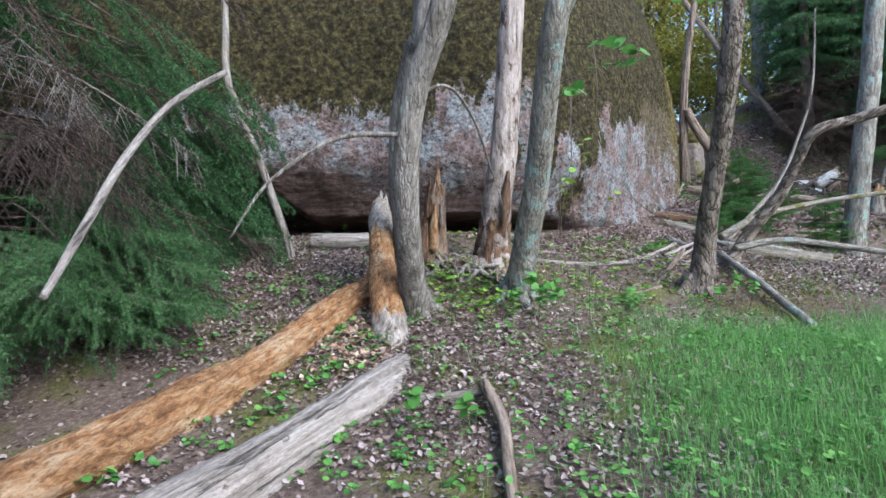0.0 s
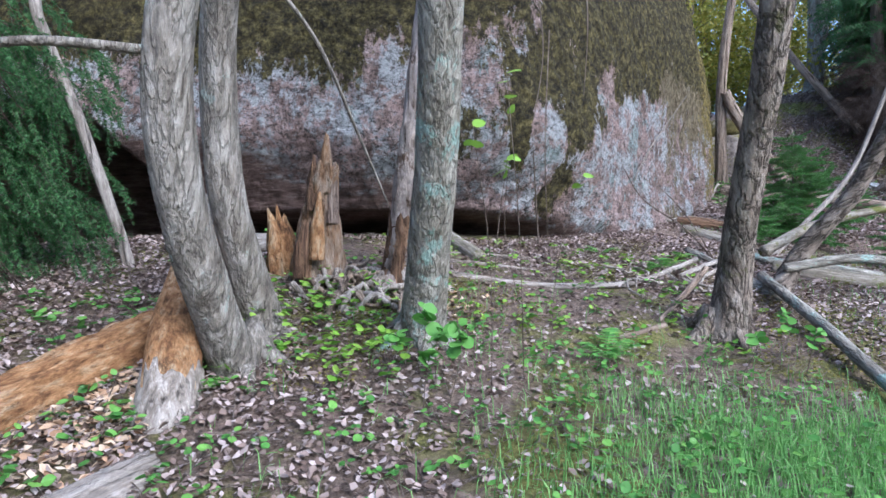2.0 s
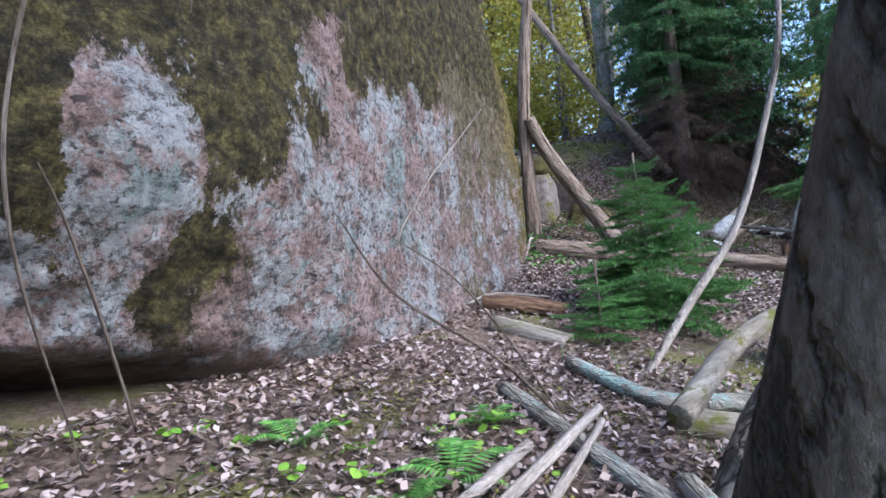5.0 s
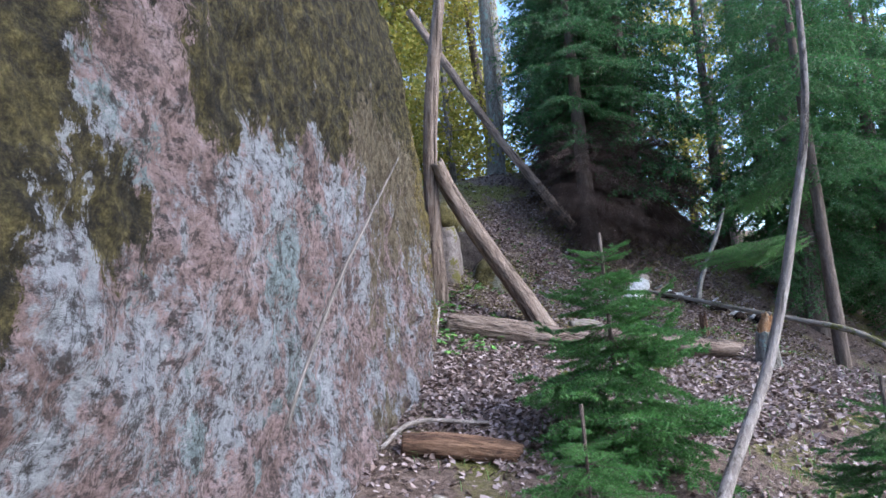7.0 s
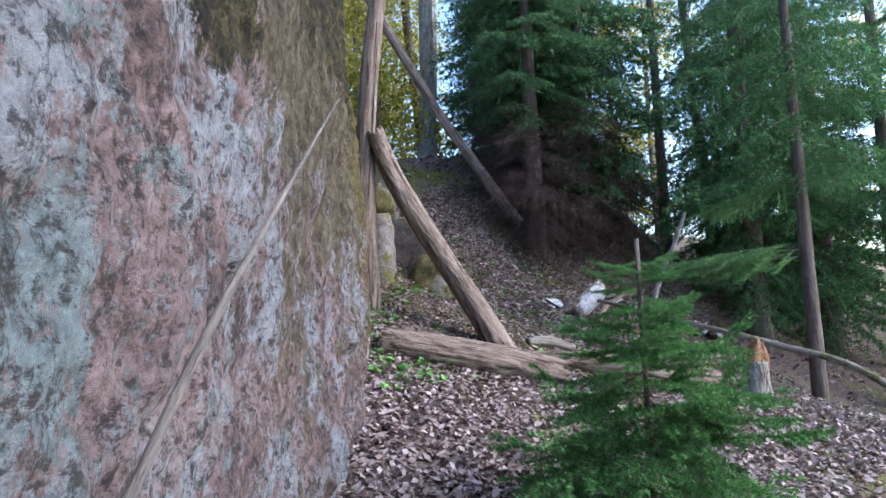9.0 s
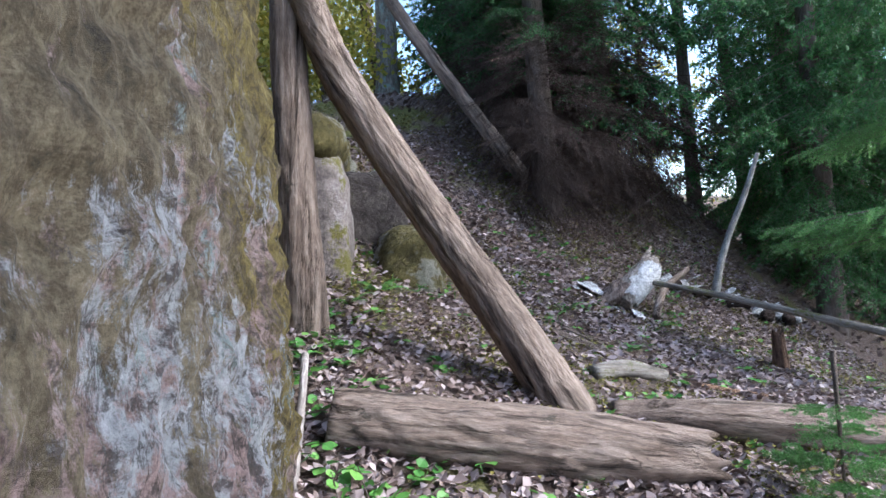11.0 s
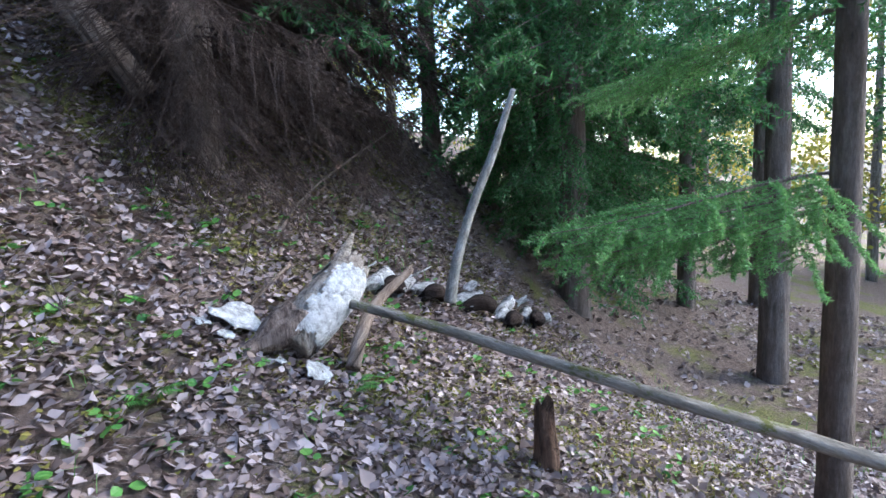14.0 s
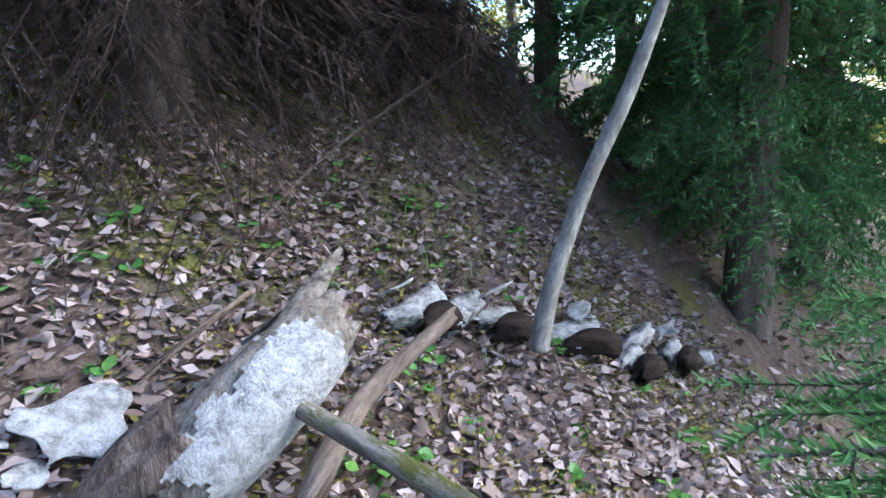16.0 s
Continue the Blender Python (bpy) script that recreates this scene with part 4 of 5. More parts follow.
def spruce(label, at, height, first, reach, fronds, seed, needle, girth=None, lean=(0, 0), dead=None, dead_top=0, dead_reach=2.2, group="", **kw):
    ob = base("spruce", label, "spruce tree", at, group)
    g = girth or height * 0.011
    v, f = tube([(0, 0, -0.35, g * 1.5), (0, 0, 0.05, g * 1.2), (lean[0] * 0.3, lean[1] * 0.3, height * 0.3, g * 0.85), (lean[0], lean[1], height, 0.012)], seg=16, rough=0.05, furrow=0.05, seed=seed, step=0.12)
    part("trunk", mesh_of("trunk", v, f, MAT["bark_spruce"], True), ob)
    n, w = crown(fronds, height, first, reach, seed, **kw)
    part("crown", mesh_of("crown", *n, needle), ob)
    part("branchwork", mesh_of("branchwork", *w, MAT["twig"]), ob)
    if dead:
        _, w = crown(dead, dead_top, 0.3, dead_reach, seed + 3, 7, 0.13, 0.42, 0.2, 0.9, 0.2)
        part("dead_branchwork", mesh_of("dead_branchwork", *w, MAT["twig_red"]), ob, "bare brown dead twigs")
    return ob


far_fronds = [Frond(1.0, 60 + k, 46, 0.055, 0.019, 0.002, gap=0.055, droop=0.2, hang=0.45) for k in range(3)]
mid_fronds = [Frond(1.0, 70 + k, 120, 0.034, 0.009, 0.0015, gap=0.05, droop=0.22, hang=0.5) for k in range(3)]
low_fronds = [Frond(1.0, 80 + k, 13, 0.10, 0.030, 0.003, gap=0.09, droop=0.2, hang=0.4) for k in range(2)]
dead_fronds = [Frond(1.0, 90 + k, 0, 0, 0, 0.0026, bare=True, droop=0.35, hang=0.7, gap=0.05) for k in range(3)]
near_fronds = [Frond(1.0, 100 + k, 560, 0.017, 0.0036, 0.0013, gap=0.036, droop=0.22, hang=0.45) for k in range(3)]
young_fronds = [Frond(1.0, 110 + k, 170, 0.045, 0.009, 0.0025, gap=0.055, droop=0.05, hang=0.12) for k in range(3)]

def in_glade(x, y):
    """Two open lanes in the woods, where the sky shows."""
    for a, wide in ((34, 1.9), (60, 2.2)):
        dx, dy, c, d = x - 3.0, y - 7.2, math.cos(radians(a)), math.sin(radians(a))
        if dx * c + dy * d > 9 and abs(dy * c - dx * d) < wide:
            return True
    return False


# dark spruces behind the fallen birch
SPRUCE = "tall dark green spruce on the slope"
s_a = spruce(SPRUCE, gz(12.9, 16.7), 11, 1.6, 2.3, mid_fronds, 201, MAT["needle"], 0.17, per_whorl=5, gap=0.4)
s_b = spruce("tall spruce with drooping green branches", gz(14.4, 12.6), 10.5, 1.3, 2.7, mid_fronds, 202, MAT["needle_mid"], 0.16, per_whorl=5, gap=0.42)
s_c = spruce("spruce with bare brown twigs below its green crown", gz(10.95, 14.75), 9, 2.6, 2.0, mid_fronds, 203, MAT["needle"], 0.15, dead=dead_fronds, dead_top=2.4, dead_reach=1.5, per_whorl=6, gap=0.36)
thicket = spruce("dense dark spruce with dead brown lower branches", gz(11.9, 15.7), 10, 1.3, 2.3, far_fronds, 208, MAT["needle"], 0.14, dead=dead_fronds, dead_top=2.2, dead_reach=1.7, group="thicket", per_whorl=6, gap=0.34, tilt=0.4)
for k, (x, y) in enumerate([(12.35, 14.7), (14.2, 18.4)]):
    copy_thing(thicket, pose(*gz(x, y), 0, 0, 83 * k + 20))
s_d = spruce("spruce with a bare dark trunk and hanging branches", gz(11.15, 10.62), 10, 2.9, 1.9, mid_fronds, 204, MAT["needle_mid"], 0.075, per_whorl=4, gap=0.5)
far = spruce("tall spruce in the woods", gz(18.5, 14.2), 11.5, 0.8, 2.7, far_fronds, 205, MAT["needle_mid"], 0.17, group="far spruces", gap=0.5)
thin = spruce("tall thin spruce in the woods", gz(19.2, 10.2), 12, 3.5, 1.9, far_fronds, 206, MAT["needle"], 0.15, group="far spruces", gap=0.75, per_whorl=4)
edge = spruce("distant spruce at the back of the woods", gz(24, 22), 11, 0.8, 2.9, low_fronds, 207, MAT["needle_mid"], 0.16, group="distant spruces", gap=0.6)
for k, (x, y) in enumerate([(15.0, 18.6), (17.2, 12.4), (15.4, 20.6), (17.4, 20.2), (20.5, 13.4), (15.9, 13.3)]):
    copy_thing(far, pose(*gz(x, y), 0, 0, 67 * k))
for k, (x, y) in enumerate([(15.5, 10.4), (17.6, 8.4), (16.0, 6.4), (20.4, 6.2)]):
    copy_thing(thin, pose(*gz(x, y), 0, 0, 51 * k))
er = np.random.default_rng(5)
for k in range(46):
    a = radians(-75 + k * 4.6 + er.normal(0, 1.2))
    d = 25 + er.uniform(-2, 12)
    x, y = 5 + d * math.cos(a), 8 + d * math.sin(a)
    if k % 3 != 1 and not in_glade(x, y):
        copy_thing(edge, pose(*gz(x, y), 0, 0, 77 * k))
for k in range(16):
    a = radians(150 + k * 8.8)
    x, y = 3 + 19 * math.cos(a), 5 + 19 * math.sin(a)
    copy_thing(edge, pose(*gz(x, y), 0, 0, 39 * k))

for k, (x, y) in enumerate([(8.0, 23.5), (4.5, 22.0), (1.5, 21.0), (-7.2, 9.5), (-8.5, 6.0), (-7.4, 3.0), (-9.5, 8.0), (-7.0, 0.5), (-10, 11)]):
    copy_thing(edge, pose(*gz(x, y), 0, 0, 140 * k))


def broadleaf(at, height, seed, material, label):
    """A slim tree with a loose crown of small leaves in clumps along thin limbs."""
    r = np.random.default_rng(seed)
    ob = base("broadleaf_tree", label, "tree", at, "sunlit trees")
    v, f = tube([(0, 0, -0.2, 0.14), (0.1, 0, height * 0.5, 0.09), (0.2, 0.1, height, 0.02)], seg=10, rough=0.05, seed=seed, step=0.3)
    part("trunk", mesh_of("trunk", v, f, MAT["bark_grey"], True), ob)
    cl = []
    for k in range(46):
        z, a = height * r.uniform(0.12, 1.0), r.uniform(0, 6.28)
        d = r.uniform(0.3, 1.0) * height * 0.22
        cl.append((d * math.cos(a), d * math.sin(a), z))
    cl = np.array(cl)
    tips = np.stack([np.c_[cl[:, 0] * 0, cl[:, 1] * 0, cl[:, 2] - 0.5], cl], 1)
    part("limbwork", mesh_of("limbwork", *twig_wood(tips, 0.02, seed), MAT["bark_grey"]), ob)
    n = 6500
    p = cl[r.integers(0, 46, n)] + r.normal(0, 0.45, (n, 3)) * np.array([1, 1, 0.7])
    d = unit(r.normal(size=(n, 3)))
    s = unit(np.cross(d, r.normal(size=(n, 3))))
    w = 0.075
    v = np.stack([p - d * w, p + s * w * 0.7, p + d * w, p - s * w * 0.7], 1).reshape(-1, 3)
    part("crown", mesh_of("crown", v, np.arange(4 * n).reshape(-1, 4), material), ob)
    return ob


gold = broadleaf(gz(10.4, 27.0), 11, 811, MAT["leaf_sunlit"], "slim tree with sunlit yellow-green leaves")
for k, (x, y) in enumerate([(8.2, 25.5), (12.6, 28.0), (14.8, 26.0), (21, 22), (26, 15.5), (27, 11), (25.5, 7), (24, 3.5), (6.2, 27), (9.4, 22.6), (11.6, 24.2), (13.2, 25.0), (10.2, 24.6), (8.0, 21.4), (12.4, 22.2), (22, 19), (16.5, 28.5), (18.5, 30)]):
    copy_thing(gold, pose(*gz(x, y), 0, 0, 60 * k))

# the drooping spruce over the rotten log
big = spruce("old spruce with drooping green branches beside the rotten log", gz(-4.85, 4.0), 13, 3.6, 2.7, mid_fronds, 210, MAT["needle"], 0.17, gap=0.4)
br = np.random.default_rng(31)


def boughs(parent, name, fronds, rows, needle, label="", start=1.0):
    """Boughs of a spruce, from rows of (yaw, height, size, pitch), in degrees and metres."""
    need, wood = [], []
    for k, (yaw, z, size, pitch) in enumerate(rows):
        fr, a = fronds[k % len(fronds)], radians(yaw)
        at, roll = (start * math.cos(a), start * math.sin(a), z), br.uniform(-0.3, 0.3)
        wood.append(twig_wood(np.array([[(0, 0, z + 0.12), (start * 1.04 * math.cos(a), start * 1.04 * math.sin(a), z - 0.01)]]), 0.008 * size, k))
        if fr.n:
            need.append((turned(fr.n[0], at, a, pitch, roll, size), fr.n[1]))
        wood.append((turned(fr.w[0], at, a, pitch, roll, size), fr.w[1]))
    if need:
        part(name + "_needles", mesh_of(name + "_needles", *gather(need), needle), parent, label)
    part(name + "_branchwork", mesh_of(name + "_branchwork", *gather(wood), MAT["twig"] if need else needle), parent, "" if need else label)


weep_fronds = [Frond(1.0, 120 + k, 520, 0.017, 0.0040, 0.0013, gap=0.04, droop=0.42, hang=1.1) for k in range(3)]
boughs(big, "low_bough", near_fronds, [(br.uniform(-75, 22), br.uniform(0.3, 1.15), br.uniform(1.1, 2.1), br.uniform(-0.08, 0.22)) for k in range(34)], MAT["needle_low"], "fresh green needles on the lowest boughs")
boughs(big, "hanging_bough", weep_fronds, [(br.uniform(-70, 15), br.uniform(1.1, 2.0), br.uniform(1.1, 1.9), br.uniform(0.1, 0.5)) for k in range(12)] + [(br.uniform(33, 46), br.uniform(1.6, 4.0), br.uniform(2.2, 2.9), br.uniform(0.0, 0.3)) for k in range(12)], MAT["needle"], "dark green drooping boughs")
boughs(big, "bare_twig", dead_fronds, [(br.uniform(-60, 15), br.uniform(1.5, 3.8), br.uniform(1.0, 2.2), br.uniform(0.1, 0.7)) for k in range(6)], MAT["twig_pale"], "pale bare dead twigs")
boughs(big, "dark_twig", dead_fronds, [(br.uniform(-40, 45), br.uniform(1.2, 4.2), br.uniform(1.2, 2.4), br.uniform(0.0, 0.6)) for k in range(14)], MAT["twig_red"], "dark bare twigs")

# the low green bough that reaches out over the path
bough_fronds = [Frond(1.0, 130 + k, 620, 0.0145, 0.0033, 0.0013, gap=0.036, droop=0.16, hang=0.22, spread=0.5) for k in range(3)]
bough_n, bough_w = [], []
for k, (yaw, z, s, p) in enumerate([(130, 1.88, 1.75, 0.0), (124, 1.84, 1.5, 0.05), (136, 1.80, 1.45, -0.03), (128, 1.70, 1.4, 0.04), (120, 1.78, 1.3, 0.02), (133, 1.72, 1.6, -0.02), (100, 2.7, 1.4, 0.15), (70, 2.7, 1.4, 0.15)]):
    fr = bough_fronds[k % 3]
    bough_n.append((turned(fr.n[0], (0, 0, z), radians(yaw), p, 0, s), fr.n[1]))
    bough_w.append((turned(fr.w[0], (0, 0, z), radians(yaw), p, 0, s), fr.w[1]))
part("lower_needles", mesh_of("lower_needles", *gather(bough_n), MAT["needle_young"]), s_d, "bright green needles on the lowest boughs")
part("lower_branchwork", mesh_of("lower_branchwork", *gather(bough_w), MAT["twig"]), s_d)

# young spruces
spruce("young bright green spruce sapling", gz(6.05, 9.62, -0.02), 1.68, 0.10, 0.95, young_fronds, 221, MAT["needle_sap"], 0.018, per_whorl=6, gap=0.085, tilt=0.02, top=0.95, low=0.9, stray=0.25)
spruce("small spruce seedling on the leaf litter", gz(7.9, 11.0, -0.02), 0.75, 0.1, 0.22, young_fronds, 222, MAT["needle_sap"], 0.008, per_whorl=5, gap=0.1, tilt=-0.3)
spruce("small spruce seedling in the grass", gz(5.1, 8.95, -0.02), 0.7, 0.06, 0.4, young_fronds, 223, MAT["needle_sap"], 0.009, per_whorl=6, gap=0.11, tilt=0.0)
spruce("spruce sapling at the foot of the slope", gz(6.7, 8.2, -0.02), 1.1, 0.1, 0.5, young_fronds, 224, MAT["needle_sap"], 0.012, per_whorl=6, gap=0.08, tilt=0.05, stray=0.28)

# bare trunks up the slope
for k, (x, y, lx, ly, r) in enumerate([(12.35, 19.8, 1.6, 1.8, 0.30), (12.75, 20.2, 0.2, 0.2, 0.26), (9.6, 23, 0.2, 0, 0.2), (15.2, 23.5, -0.3, 0.2, 0.22), (11.0, 24.5, 0.1, 0.3, 0.2), (13.9, 18.2, 0.1, 0.1, 0.13), (14.9, 14.6, 0.2, 0.1, 0.12), (16.2, 14.2, 0, 0.2, 0.13), (17.8, 11.4, 0.2, 0, 0.14), (18.2, 7.4, 0, 0.1, 0.15)]):
    g = float(ground(x, y))
    tree("tree", "tall bare grey trunk leaning on the slope" if k == 0 else "tall straight bare trunk on the wooded slope", [(x, y, g - 0.3, r * 1.4), (x, y, g + 0.1, r * 1.1), (x + lx * 0.5, y + ly * 0.5, g + 2.5, r * 0.85), (x + lx * 1.6, y + ly * 1.6, g + 7, r * 0.7), (x + lx * 2.4, y + ly * 2.4, g + 14, r * 0.3)],
         MAT["bark_lichen"] if k < 2 else MAT["bark_spruce"], seg=18, rough=0.06, furrow=0.05, seed=300 + k, step=0.12)

# ---- branches lying and standing about ----
def lying(name, pts, material, label, r0, r1, seed, lift=0.4, category="branch", **kw):
    """A branch on the ground through (x, y) points, or (x, y, height above ground)."""
    n = len(pts)
    rows = []
    for i, p in enumerate(pts):
        r = r0 + (r1 - r0) * i / (n - 1)
        up = p[2] if len(p) > 2 else r * lift
        rows.append((p[0], p[1], float(ground(p[0], p[1])) + up, r))
    return limb_object(name, rows, material, label, category, seg=14, rough=0.12, seed=seed, step=0.04, **kw)


lying("branch", [(0.83, 6.18), (1.3, 6.12), (1.85, 6.2), (2.4, 6.42), (2.85, 6.66), (3.3, 6.95, 0.08), (3.62, 7.12, 0.16)], MAT["wood_grey"], "long pale bare branch lying on the leaves", 0.04, 0.024, 401)
lying("branch", [(0.75, 6.54), (1.3, 6.6), (1.85, 6.62)], MAT["wood_grey"], "thin grey stick on the leaves", 0.026, 0.016, 402)
lying("branch", [(0.65, 6.8), (1.4, 6.95), (2.13, 7.05)], MAT["wood_grey"], "thin grey stick below the boulder", 0.024, 0.014, 403)
lying("branch", [(0.95, 7.3, 0.08), (1.15, 6.95, 0.05), (1.3, 6.72, 0.03)], MAT["wood_moss"], "short dark log end under the boulder's edge", 0.09, 0.08, 404)
lying("branch", [(3.48, 6.55, 0.25), (3.2, 6.3, 0.10), (2.74, 5.72, 0.02)], MAT["wood_brown"], "broken brown branch leaning on a root", 0.03, 0.022, 405, jag=0.03)
lying("branch", [(2.78, 5.68), (2.55, 5.5), (2.3, 5.3)], MAT["wood_brown"], "short pinkish-brown stick lying on the bank", 0.03, 0.022, 406, jag=0.02)
lying("branch", [(4.16, 6.85, 0.12), (4.04, 6.19, 0.16), (3.98, 5.58, 0.14), (3.86, 4.99, 0.12), (3.7, 4.2, 0.05)], MAT["bark_lichen"], "fallen branch with pale lichen in the grass", 0.05, 0.045, 407)
lying("branch", [(3.85, 7.95), (3.98, 7.28), (4.08, 6.85), (4.15, 6.4)], MAT["bark_lichen"], "mossy and lichened branch on the ground", 0.055, 0.06, 408, jag=0.03)
lying("branch", [(4.15, 7.45, 0.14), (3.8, 7.2, 0.1), (3.37, 6.93, 0.02)], MAT["wood_grey"], "pale forked stick propped on a branch", 0.024, 0.03, 409)
lying("branch", [(4.13, 7.4, 0.1), (3.85, 7.15, 0.06), (3.62, 6.96, 0.02)], MAT["wood_grey"], "pale stick propped on a branch", 0.02, 0.026, 410)
lying("branch", [(4.42, 8.25, 0.08), (4.68, 7.72, 0.06), (5.2, 7.62, 0.08), (5.8, 7.5, 0.05)], MAT["bark_lichen"], "fallen lichened branch among the litter", 0.05, 0.055, 411)
lying("log", [(4.6, 7.5), (5.1, 7.25), (5.9, 7.0)], MAT["wood_moss"], "mossy rotten log half sunk in litter", 0.09, 0.1, 412, category="log")
lying("log", [(4.3, 9.28), (4.5, 9.05), (4.72, 8.82)], MAT["wood_moss"], "short dark log below the boulder", 0.09, 0.075, 413, category="log", jag=0.04)
lying("branch", [(0.28, 2.95, 0.12), (0.36, 2.5, 0.1), (0.34, 2.1, 0.08), (0.3, 1.6, 0.03)], MAT["wood_brown"], "pale bare branch standing out of the herbs", 0.045, 0.035, 414, jag=0.02)
lying("branch", [(-0.28, 3.0), (0.0, 2.98), (0.3, 2.93, 0.08)], MAT["wood_moss"], "dark stick in the herbs", 0.04, 0.035, 415)
lying("branch", [(-1.7, 6.35, 0.1), (-1.2, 6.3, 0.1), (-0.6, 6.4, 0.08)], MAT["wood_grey"], "grey fallen log under the boulder", 0.12, 0.11, 416)
lying("branch", [(6.4, 12.9, 0.05), (6.2, 12.55, 0.15), (5.93, 12.16, 0.02)], MAT["wood_grey"], "pale splintered stick across the log", 0.02, 0.016, 417)
lying("branch", [(8.69, 13.03), (8.8, 12.34)], MAT["wood_brown"], "brown stick on the leaf litter", 0.028, 0.02, 418)
lying("branch", [(8.47, 12.94), (8.61, 12.39)], MAT["wood_brown"], "flat splinter of brown wood on the litter", 0.035, 0.03, 419)
lying("bark_slab", [(8.05, 12.33), (8.3, 12.24, 0.08), (8.58, 12.14, 0.04)], MAT["wood_moss"], "curved slab of mossy bark on the litter", 0.06, 0.05, 420, category="bark", jag=0.05)
lying("branch", [(8.7, 12.05), (9.1, 11.75), (9.4, 11.7)], MAT["rot_brown"], "broken rotten stick on the litter", 0.03, 0.02, 421, jag=0.03)
lying("branch", [(8.86, 13.78), (8.6, 13.3), (8.44, 12.95)], MAT["wood_grey"], "pale thin stick on the litter", 0.02, 0.014, 422)
lying("branch", [(10.17, 13.67), (10.4, 13.72, 0.05), (10.7, 13.78, 0.08)], MAT["wood_brown"], "thin stick among dry leaves", 0.014, 0.01, 423)
limb_object("branch", [(10.85, 14.03, 3.06, 0.012), (11.41, 14.17, 3.34, 0.010), (11.94, 14.07, 3.63, 0.009), (12.72, 13.77, 4.07, 0.006)], MAT["bark_spruce"], "thin bare stem leaning over the slope", "branch", seg=10, rough=0.1, seed=424, step=0.04)
limb_object("bent_sapling", [(*gz(5.0, 8.3, -0.05), 0.03), (5.5, 8.42, 1.62, 0.032), (6.06, 8.45, 2.2, 0.03), (6.4, 8.4, 2.95, 0.026), (6.65, 8.33, 3.83, 0.022), (6.75, 8.3, 5.2, 0.012)], MAT["wood_grey"], "thin grey stem bent in a long curve", "sapling", seg=12, rough=0.06, seed=425, step=0.05)
limb_object("crooked_sapling", [(*gz(-1.85, 5.95, -0.15), 0.055), (-1.95, 5.88, 1.5, 0.05), (-2.2, 5.75, 2.4, 0.048), (-2.45, 5.68, 3.1, 0.046), (-2.53, 5.62, 3.5, 0.046), (-2.55, 5.7, 4.4, 0.04), (-2.6, 5.7, 7, 0.02)], MAT["wood_grey"], "thin pale crooked dead trunk", "sapling", seg=16, rough=0.08, seed=426, step=0.05)
limb_object("dead_bough", [(-2.38, 5.13, 3.31, 0.032), (-2.38, 3.83, 2.62, 0.032), (-2.27, 2.80, 1.96, 0.030), (-2.09, 1.95, 1.37, 0.027), (-1.93, 1.34, 0.99, 0.018)], MAT["wood_grey"], "pale bare bough arched against the crooked trunk", "branch", seg=14, rough=0.08, seed=427, step=0.05)
limb_object("leaning_dead_tree", [(*gz(4.25, 6.75, -0.1), 0.12), (4.5, 6.75, 1.25, 0.09), (4.8, 6.55, 1.7, 0.08), (5.0, 6.35, 2.2, 0.07), (5.1, 6.1, 2.6, 0.07), (5.6, 5.9, 2.75, 0.065), (6.3, 5.6, 2.95, 0.06), (7.2, 5.2, 3.3, 0.05)], MAT["bark_furrow"], "gnarled dark leaning dead tree", "tree", seg=20, rough=0.14, furrow=0.08, seed=428, step=0.04)
limb_object("tree", [(*gz(7.0, 8.0, -0.3), 0.24), (*gz(7.0, 8.0, 0.1), 0.19), (7.1, 7.9, 2.2, 0.16), (7.4, 7.8, 5, 0.14), (7.8, 7.7, 11, 0.06)], MAT["bark_lichen"], "pale grey-barked tree beyond the grass", "tree", seg=24, rough=0.06, furrow=0.05, seed=429, step=0.08)
lying("branch", [(4.3, 6.7, 0.25), (4.9, 6.6, 0.4), (5.6, 6.5, 0.35), (6.6, 6.3, 0.2)], MAT["bark_lichen"], "grey fallen limb beside the dead tree", 0.05, 0.04, 430)
lying("branch", [(4.2, 6.9, 0.35), (4.9, 7.2, 0.6), (5.8, 7.3, 0.85), (7.0, 7.2, 1.1)], MAT["wood_moss"], "mossy fallen limb beside the dead tree", 0.055, 0.035, 431)

for pts, label in (
        ([(4.04, 7.62, 1.14, 0.011), (*(3.62, 7.41, 1.52), 0.009), (*(3.15, 7.39, 1.86), 0.007), (*(2.89, 7.29, 2.23), 0.003)], "long bare stem arching up from the litter"),
        ([(4.04, 7.62, 1.14, 0.008), (*(3.73, 7.53, 1.6), 0.006), (*(3.48, 7.57, 1.93), 0.005), (*(3.18, 7.57, 2.15), 0.002)], "thin bare stem arching up from the litter"),
        ([(2.01, 7.67, 1.35, 0.009), (*(1.96, 7.44, 1.79), 0.008), (*(1.91, 7.18, 2.2), 0.006), (*(1.88, 7.02, 2.39), 0.003)], "thin dry stem standing before the boulder")):
    limb_object("bare_stem", [tuple(map(float, p)) for p in pts], MAT["twig"], label, "stem", "bare stems", seg=8, rough=0.1, seed=432, step=0.03)
limb_object("fallen_log", [(4.49, 10.04, 1.8, 0.07), (4.77, 9.91, 1.75, 0.085), (5.18, 9.73, 1.66, 0.07)], MAT["rot_brown"], "short dark mossy log beside the sapling", "log", seg=32, rough=0.14, furrow=0.14, seed=433, jag=0.05, step=0.02)
limb_object("stick", [(4.33, 10.03, 1.79, 0.014), (4.73, 10.29, 1.87, 0.017), (5.27, 10.17, 1.79, 0.013)], MAT["wood_grey"], "pale crooked stick lying over a log", "branch", seg=10, rough=0.14, seed=434, step=0.02)
